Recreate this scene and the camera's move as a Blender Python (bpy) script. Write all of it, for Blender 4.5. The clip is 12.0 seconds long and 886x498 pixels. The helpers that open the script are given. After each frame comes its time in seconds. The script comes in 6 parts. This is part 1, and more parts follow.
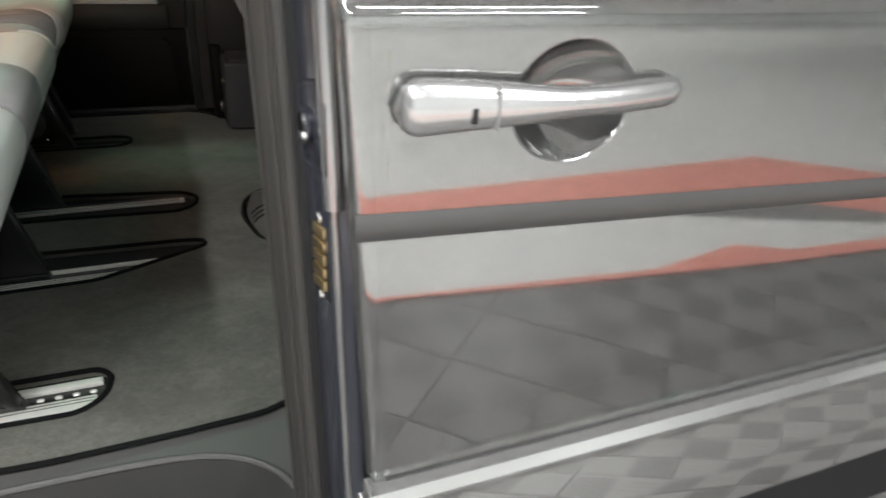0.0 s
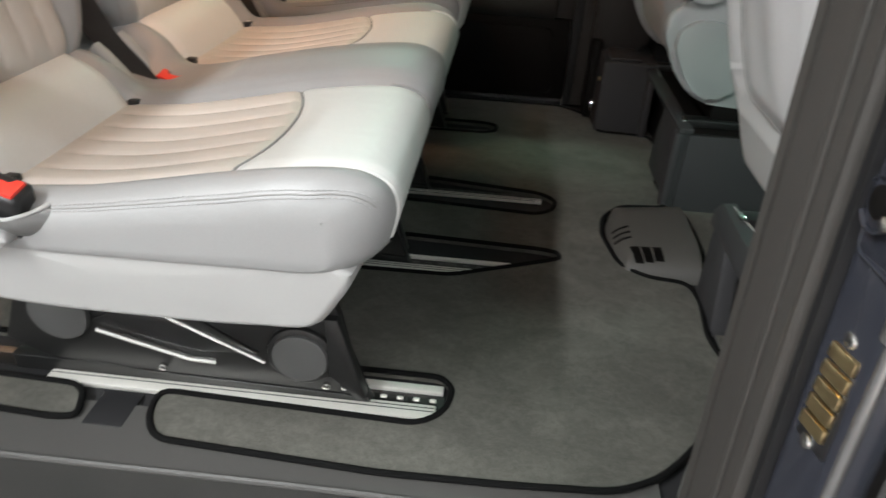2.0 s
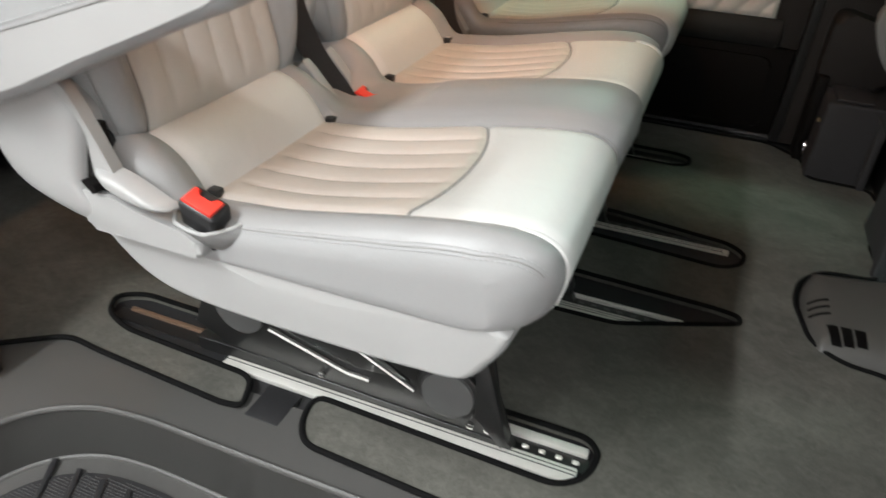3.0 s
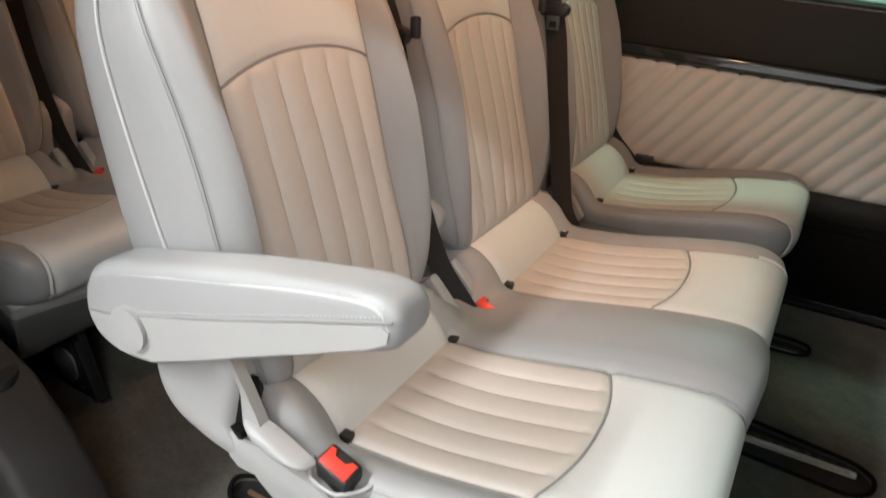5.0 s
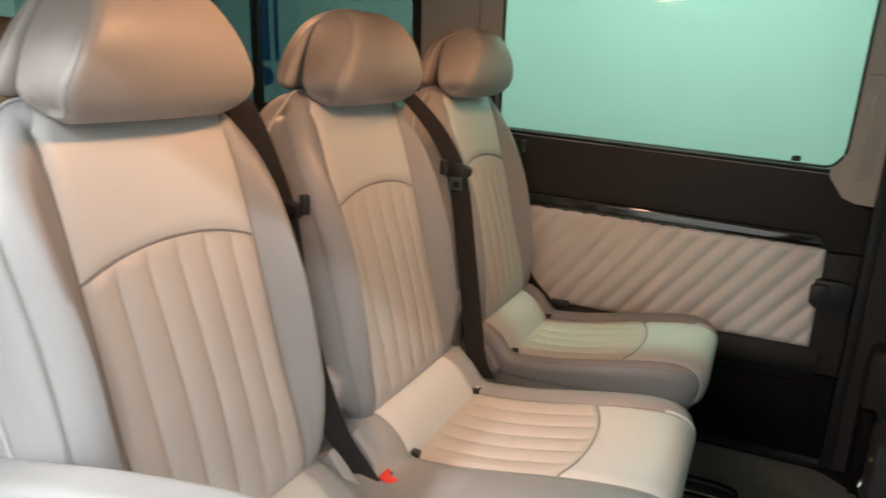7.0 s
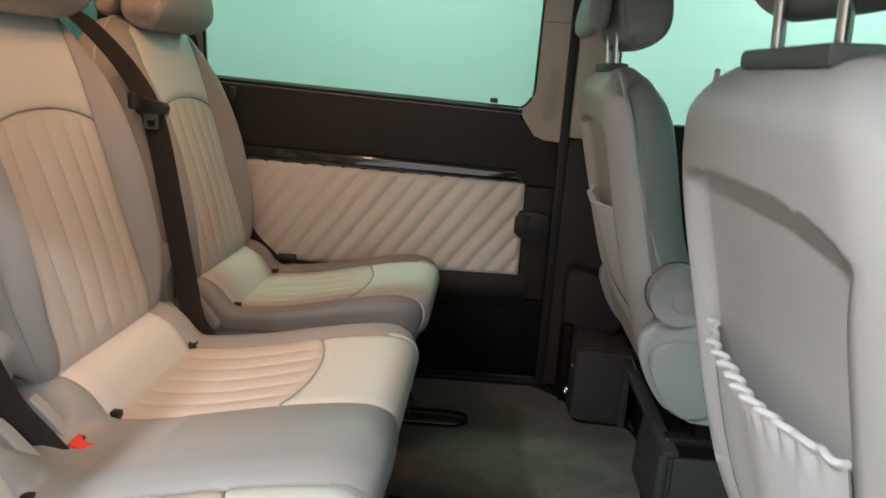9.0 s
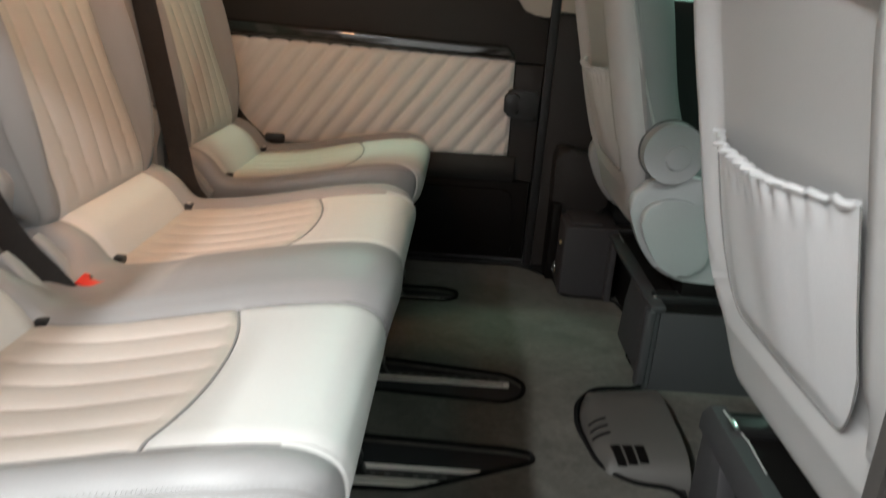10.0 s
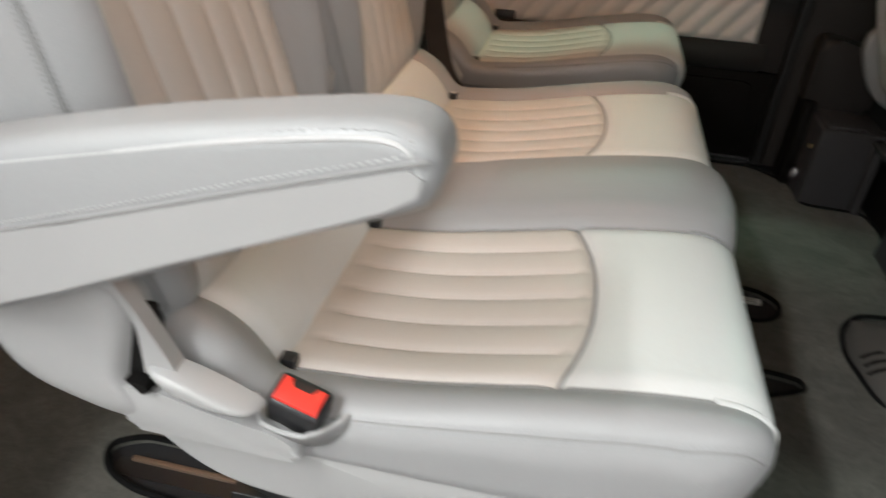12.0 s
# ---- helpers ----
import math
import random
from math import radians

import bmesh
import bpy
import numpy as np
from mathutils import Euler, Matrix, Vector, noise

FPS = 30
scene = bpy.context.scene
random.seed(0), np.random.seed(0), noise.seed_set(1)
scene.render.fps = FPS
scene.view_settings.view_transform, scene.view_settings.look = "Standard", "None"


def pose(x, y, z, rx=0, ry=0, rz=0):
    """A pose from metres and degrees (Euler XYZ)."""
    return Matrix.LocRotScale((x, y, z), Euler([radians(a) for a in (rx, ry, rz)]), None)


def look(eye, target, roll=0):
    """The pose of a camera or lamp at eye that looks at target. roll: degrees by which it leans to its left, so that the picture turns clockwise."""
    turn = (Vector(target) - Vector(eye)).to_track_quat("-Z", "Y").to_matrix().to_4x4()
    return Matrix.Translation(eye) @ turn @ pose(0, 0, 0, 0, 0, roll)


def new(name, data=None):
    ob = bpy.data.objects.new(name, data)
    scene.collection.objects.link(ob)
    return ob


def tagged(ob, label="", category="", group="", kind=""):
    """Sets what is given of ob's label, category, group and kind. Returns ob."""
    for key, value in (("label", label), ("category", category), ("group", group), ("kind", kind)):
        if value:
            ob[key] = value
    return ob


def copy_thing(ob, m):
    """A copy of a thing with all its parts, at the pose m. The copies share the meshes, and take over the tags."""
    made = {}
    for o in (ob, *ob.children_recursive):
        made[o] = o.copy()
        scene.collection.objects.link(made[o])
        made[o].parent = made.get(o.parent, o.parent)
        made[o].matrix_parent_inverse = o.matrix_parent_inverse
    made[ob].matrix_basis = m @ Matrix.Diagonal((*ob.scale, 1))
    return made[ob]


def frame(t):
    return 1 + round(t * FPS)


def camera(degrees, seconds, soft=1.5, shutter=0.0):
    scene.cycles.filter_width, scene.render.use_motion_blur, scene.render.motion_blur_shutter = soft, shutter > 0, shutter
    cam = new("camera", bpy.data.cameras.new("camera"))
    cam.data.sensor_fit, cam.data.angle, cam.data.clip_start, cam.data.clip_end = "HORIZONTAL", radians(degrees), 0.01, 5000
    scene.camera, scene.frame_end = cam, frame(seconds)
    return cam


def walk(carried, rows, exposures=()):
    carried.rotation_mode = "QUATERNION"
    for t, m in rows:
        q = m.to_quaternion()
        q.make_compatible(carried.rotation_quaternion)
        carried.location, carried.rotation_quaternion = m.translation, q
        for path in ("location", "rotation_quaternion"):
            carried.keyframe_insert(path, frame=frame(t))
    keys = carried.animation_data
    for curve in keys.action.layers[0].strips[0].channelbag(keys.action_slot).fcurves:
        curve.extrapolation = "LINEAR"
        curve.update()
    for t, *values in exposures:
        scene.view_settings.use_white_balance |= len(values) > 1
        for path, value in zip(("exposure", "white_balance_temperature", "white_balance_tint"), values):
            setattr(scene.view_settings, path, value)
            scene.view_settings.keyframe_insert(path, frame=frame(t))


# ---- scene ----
cam = camera(66.4, 12.0, shutter=0.5)
PATH = [
    (0, (0.15, -0.965, 0.758), (0.855, 0.634, -0.214), 4.3),
    (0.5, (0.098, -0.891, 0.75), (0.641, 0.765, -0.23), 3.7),
    (1, (0.005, -0.835, 0.74), (0.318, 0.877, -0.246), 3.7),
    (1.5, (0.015, -0.781, 0.718), (0.116, 0.947, -0.283), 3.5),
    (2, (0.042, -0.747, 0.718), (-0.083, 0.959, -0.318), 3.1),
    (2.5, (0.05, -0.708, 0.731), (-0.349, 0.936, -0.336), 2.7),
    (3, (0.026, -0.685, 0.769), (-0.571, 0.891, -0.309), 2.7),
    (3.2, (0.012, -0.672, 0.788), (-0.64, 0.88, -0.292), 2.7),
    (4.8, (-0.071, -0.634, 0.962), (-0.936, 0.922, 0.051), 2.4),
    (5, (-0.065, -0.636, 0.978), (-0.952, 0.932, 0.109), 2.2),
    (5.5, (-0.094, -0.62, 1.023), (-1.008, 0.986, 0.257), 2.3),
    (6, (-0.108, -0.601, 1.05), (-1.039, 1.038, 0.381), 2.2),
    (6.5, (-0.067, -0.584, 1.061), (-0.989, 1.093, 0.481), 1.9),
    (7, (-0.005, -0.562, 1.047), (-0.832, 1.183, 0.525), 1.7),
    (7.5, (0.036, -0.528, 1.027), (-0.616, 1.298, 0.533), 1.4),
    (7.7, (0.047, -0.517, 1.022), (-0.511, 1.339, 0.528), 1.4),
    (9.3, (0.057, -0.535, 0.875), (-0.016, 1.395, 0.355), 3.1),
    (9.5, (0.053, -0.543, 0.847), (-0.002, 1.376, 0.284), 3.2),
    (10, (0.023, -0.578, 0.789), (-0.007, 1.291, 0.077), 3.3),
    (10.5, (0.001, -0.623, 0.755), (-0.031, 1.171, -0.129), 3.3),
    (11, (-0.03, -0.617, 0.743), (-0.087, 1.114, -0.256), 3.3),
    (11.5, (-0.156, -0.588, 0.78), (-0.277, 1.099, -0.287), 3.5),
    (12, (-0.272, -0.55, 0.825), (-0.596, 1.098, -0.261), 3.0),
]
# lamps, exposures and main sizes
LAMPS = [(-1.62, -1.60, 182, 0), (-1.62, -2.80, 105, 0), (1.45, -2.2, 95, 1), (-0.6, -4.6, 60, 1), (2.9, -5.0, 130, 1), (-2.8, -5.2, 95, 1), (5.0, 0.6, 60, 0),
         (-0.5, 2.2, 95, 1), (-0.5, 4.1, 98, 1), (-3.2, 4.1, 72, 1), (3.0, 4.1, 130, 1)]
DOME_1, DOME_2, DOME_FILL, BEAM = 3.9, 3.4, 2.9, 10.5
REAR_ROW, REAR_SHIFT = 1.17, 0.045
STEP_Z, FARWALL = -0.09, 5.2
TILE_TURN, TILE_X, TILE_Y = 45.0, 0.0, -1.2
walk(cam, [(t, look(eye, target, roll)) for t, eye, target, roll in PATH], ((0.0, -0.22), (1.5, -0.22), (3.2, -0.16), (5.0, -0.24), (5.5, -0.18), (6.5, -0.12), (7.7, -0.05), (9.5, -0.18), (10.8, -0.2), (11.3, -0.36), (12.0, -0.48)))

# ---------------------------------------------------------------- light
world = bpy.data.worlds.new("world")
scene.world = world
world.use_nodes = True
world.node_tree.nodes["Background"].inputs[0].default_value = (0.75, 0.85, 1.0, 1)
world.node_tree.nodes["Background"].inputs[1].default_value = 0.05


def area_lamp(name, loc, target, sx, sy, watts, colour, spread=180):
    lamp = bpy.data.lights.new(name, "AREA")
    lamp.shape, lamp.size, lamp.size_y, lamp.energy, lamp.color = "RECTANGLE", sx, sy, watts, colour
    lamp.spread = radians(spread)
    ob = new(name, lamp)
    ob.matrix_world = look(loc, target)


WHITE = (0.955, 0.98, 0.985)
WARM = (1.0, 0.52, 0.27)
# showroom strip lights
for lx, ly, lw, along in LAMPS:
    area_lamp("strip_light_lamp", (lx, ly, 2.77), (lx, ly, 0), 1.7 if along else 0.16, 0.16 if along else 1.7, lw, WHITE)
# warm lamps in the van's roof lining, out of view; front one tilted at the backrests
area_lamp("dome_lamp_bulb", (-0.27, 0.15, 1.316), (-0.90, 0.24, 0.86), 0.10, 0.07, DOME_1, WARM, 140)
# middle lamp added as warm fill for the far seat and door
area_lamp("dome_lamp_bulb", (-0.42, 0.66, 1.318), (-0.46, 1.15, 0.35), 0.10, 0.07, DOME_FILL, WARM, 130)
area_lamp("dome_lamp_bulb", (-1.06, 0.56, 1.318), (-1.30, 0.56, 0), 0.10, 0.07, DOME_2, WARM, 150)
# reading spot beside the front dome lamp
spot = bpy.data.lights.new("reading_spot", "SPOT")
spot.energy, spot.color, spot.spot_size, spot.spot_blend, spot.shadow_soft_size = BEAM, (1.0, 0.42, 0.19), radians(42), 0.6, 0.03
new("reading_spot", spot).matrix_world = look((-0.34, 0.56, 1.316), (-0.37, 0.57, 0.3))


# ---------------------------------------------------------------- materials
def material(name, colour, rough=0.5, metal=0.0, vary=0.0, scale=8.0, fine=0.0, fine_scale=300.0, bump=0.0, coat=0.0, spec=0.5, rvary=0.0):
    """A surface with slow variation of its colour, a fine grain, and relief from the grain."""
    m = bpy.data.materials.new(name)
    m.use_nodes = True
    nt = m.node_tree
    b = nt.nodes["Principled BSDF"]
    b.inputs["Roughness"].default_value, b.inputs["Metallic"].default_value = rough, metal
    b.inputs["Coat Weight"].default_value = coat
    b.inputs["Coat Roughness"].default_value = 0.06
    b.inputs["Specular IOR Level"].default_value = spec
    co = nt.nodes.new("ShaderNodeTexCoord")
    big = nt.nodes.new("ShaderNodeTexNoise")
    big.inputs["Scale"].default_value, big.inputs["Detail"].default_value = scale, 5
    nt.links.new(co.outputs["Object"], big.inputs["Vector"])
    small = nt.nodes.new("ShaderNodeTexNoise")
    small.inputs["Scale"].default_value, small.inputs["Detail"].default_value = fine_scale, 3
    nt.links.new(co.outputs["Object"], small.inputs["Vector"])
    c = Vector(colour)
    lo, hi = c * (1 - vary), c * (1 + vary)
    ramp = nt.nodes.new("ShaderNodeMix")
    ramp.data_type = "RGBA"
    ramp.inputs[6].default_value, ramp.inputs[7].default_value = (*lo, 1), (*hi, 1)
    nt.links.new(big.outputs["Fac"], ramp.inputs[0])
    grain = nt.nodes.new("ShaderNodeMix")
    grain.data_type, grain.blend_type = "RGBA", "MULTIPLY"
    grain.inputs[0].default_value = 1.0
    span = nt.nodes.new("ShaderNodeMapRange")
    span.inputs["From Min"].default_value, span.inputs["From Max"].default_value = 0.3, 0.7
    span.inputs["To Min"].default_value, span.inputs["To Max"].default_value = 1 - fine, 1 + fine
    nt.links.new(small.outputs["Fac"], span.inputs["Value"])
    nt.links.new(ramp.outputs[2], grain.inputs[6])
    nt.links.new(span.outputs[0], grain.inputs[7])
    nt.links.new(grain.outputs[2], b.inputs["Base Color"])
    if rvary:
        rr = nt.nodes.new("ShaderNodeMapRange")
        rr.inputs["To Min"].default_value, rr.inputs["To Max"].default_value = rough - rvary, rough + rvary
        nt.links.new(big.outputs["Fac"], rr.inputs["Value"])
        nt.links.new(rr.outputs[0], b.inputs["Roughness"])
    if bump:
        bp = nt.nodes.new("ShaderNodeBump")
        bp.inputs["Strength"].default_value, bp.inputs["Distance"].default_value = bump, 0.002
        nt.links.new(small.outputs["Fac"], bp.inputs["Height"])
        nt.links.new(bp.outputs[0], b.inputs["Normal"])
    return m


def leather(name, colour, rough=0.42):
    """Grained leather: cells of the hide, faint creases and rubbed spots."""
    m = material(name, colour, rough, vary=0.045, scale=7, fine=0.02, fine_scale=420, rvary=0.06)
    nt = m.node_tree
    b = nt.nodes["Principled BSDF"]
    co = nt.nodes.new("ShaderNodeTexCoord")
    vor = nt.nodes.new("ShaderNodeTexVoronoi")
    vor.feature, vor.inputs["Scale"].default_value = "DISTANCE_TO_EDGE", 520
    crease = nt.nodes.new("ShaderNodeTexNoise")
    crease.inputs["Scale"].default_value, crease.inputs["Detail"].default_value = 22, 4
    crease.inputs["Distortion"].default_value = 0.8
    for n in (vor, crease):
        nt.links.new(co.outputs["Object"], n.inputs["Vector"])
    b1, b2 = nt.nodes.new("ShaderNodeBump"), nt.nodes.new("ShaderNodeBump")
    b1.inputs["Strength"].default_value, b1.inputs["Distance"].default_value = 0.16, 0.0012
    b2.inputs["Strength"].default_value, b2.inputs["Distance"].default_value = 0.22, 0.004
    nt.links.new(vor.outputs["Distance"], b1.inputs["Height"])
    nt.links.new(crease.outputs["Fac"], b2.inputs["Height"])
    nt.links.new(b2.outputs[0], b1.inputs["Normal"])
    nt.links.new(b1.outputs[0], b.inputs["Normal"])
    return m


def glass(name, tint, gloss=0.03):
    m = bpy.data.materials.new(name)
    m.use_nodes = True
    nt = m.node_tree
    nt.nodes.remove(nt.nodes["Principled BSDF"])
    t, g, mix = nt.nodes.new("ShaderNodeBsdfTransparent"), nt.nodes.new("ShaderNodeBsdfGlossy"), nt.nodes.new("ShaderNodeMixShader")
    t.inputs[0].default_value = (*tint, 1)
    g.inputs["Roughness"].default_value = 0.03
    fr, power, gain = nt.nodes.new("ShaderNodeLayerWeight"), nt.nodes.new("ShaderNodeMath"), nt.nodes.new("ShaderNodeMath")
    power.operation, power.inputs[1].default_value = "POWER", 5.0
    gain.operation, gain.inputs[1].default_value, gain.inputs[2].default_value = "MULTIPLY_ADD", 0.6, gloss * 0.3
    nt.links.new(fr.outputs["Facing"], power.inputs[0])
    nt.links.new(power.outputs[0], gain.inputs[0])
    nt.links.new(gain.outputs[0], mix.inputs[0])
    nt.links.new(t.outputs[0], mix.inputs[1])
    nt.links.new(g.outputs[0], mix.inputs[2])
    nt.links.new(mix.outputs[0], nt.nodes["Material Output"].inputs[0])
    return m


def burl(name):
    m = material(name, (0.02, 0.018, 0.016), 0.08, vary=0.3, scale=30, coat=1.0)
    nt = m.node_tree
    b = nt.nodes["Principled BSDF"]
    co = nt.nodes.new("ShaderNodeTexCoord")
    n = nt.nodes.new("ShaderNodeTexNoise")
    n.inputs["Scale"].default_value, n.inputs["Detail"].default_value, n.inputs["Distortion"].default_value = 38, 8, 2.5
    r = nt.nodes.new("ShaderNodeValToRGB")
    r.color_ramp.elements[0].position, r.color_ramp.elements[0].color = 0.38, (0.012, 0.010, 0.010, 1)
    r.color_ramp.elements[1].position, r.color_ramp.elements[1].color = 0.72, (0.034, 0.031, 0.029, 1)
    nt.links.new(co.outputs["Object"], n.inputs["Vector"])
    nt.links.new(n.outputs["Fac"], r.inputs[0])
    nt.links.new(r.outputs[0], b.inputs["Base Color"])
    return m


def carpet_material():
    """Cut-pile velour: short fibres that lie in different directions, with trodden patches."""
    m = material("velour_carpet", (0.088, 0.086, 0.075), 0.95, vary=0.08, scale=4, fine=0.30, fine_scale=900, bump=0.6, spec=0.1)
    nt = m.node_tree
    b = nt.nodes["Principled BSDF"]
    b.inputs["Sheen Weight"].default_value = 0.05
    b.inputs["Sheen Roughness"].default_value = 0.5
    # brushed patches of the nap: soft strokes with one sharper side
    base = b.inputs["Base Color"].links[0].from_socket
    co, stretch = nt.nodes.new("ShaderNodeTexCoord"), nt.nodes.new("ShaderNodeMapping")
    stretch.inputs["Rotation"].default_value = (0, 0, 0.7)
    stretch.inputs["Scale"].default_value = (1.0, 1.3, 1.0)
    nt.links.new(co.outputs["Object"], stretch.inputs["Vector"])
    total = None
    for scale, span, lo, hi in ((5.0, (0.35, 0.65), 0.88, 1.12), (26.0, (0.35, 0.65), 0.93, 1.07), (90.0, (0.3, 0.7), 0.90, 1.10)):
        n = nt.nodes.new("ShaderNodeTexNoise")
        n.inputs["Scale"].default_value, n.inputs["Detail"].default_value, n.inputs["Distortion"].default_value = scale, 4, 0.9
        nt.links.new(stretch.outputs[0], n.inputs["Vector"])
        r = nt.nodes.new("ShaderNodeMapRange")
        r.interpolation_type = "SMOOTHSTEP"
        r.inputs["From Min"].default_value, r.inputs["From Max"].default_value = span
        r.inputs["To Min"].default_value, r.inputs["To Max"].default_value = lo, hi
        nt.links.new(n.outputs["Fac"], r.inputs["Value"])
        mul = nt.nodes.new("ShaderNodeMix")
        mul.data_type, mul.blend_type = "RGBA", "MULTIPLY"
        mul.inputs[0].default_value = 1.0
        nt.links.new(total or base, mul.inputs[6])
        nt.links.new(r.outputs[0], mul.inputs[7])
        total = mul.outputs[2]
    nt.links.new(total, b.inputs["Base Color"])
    return m


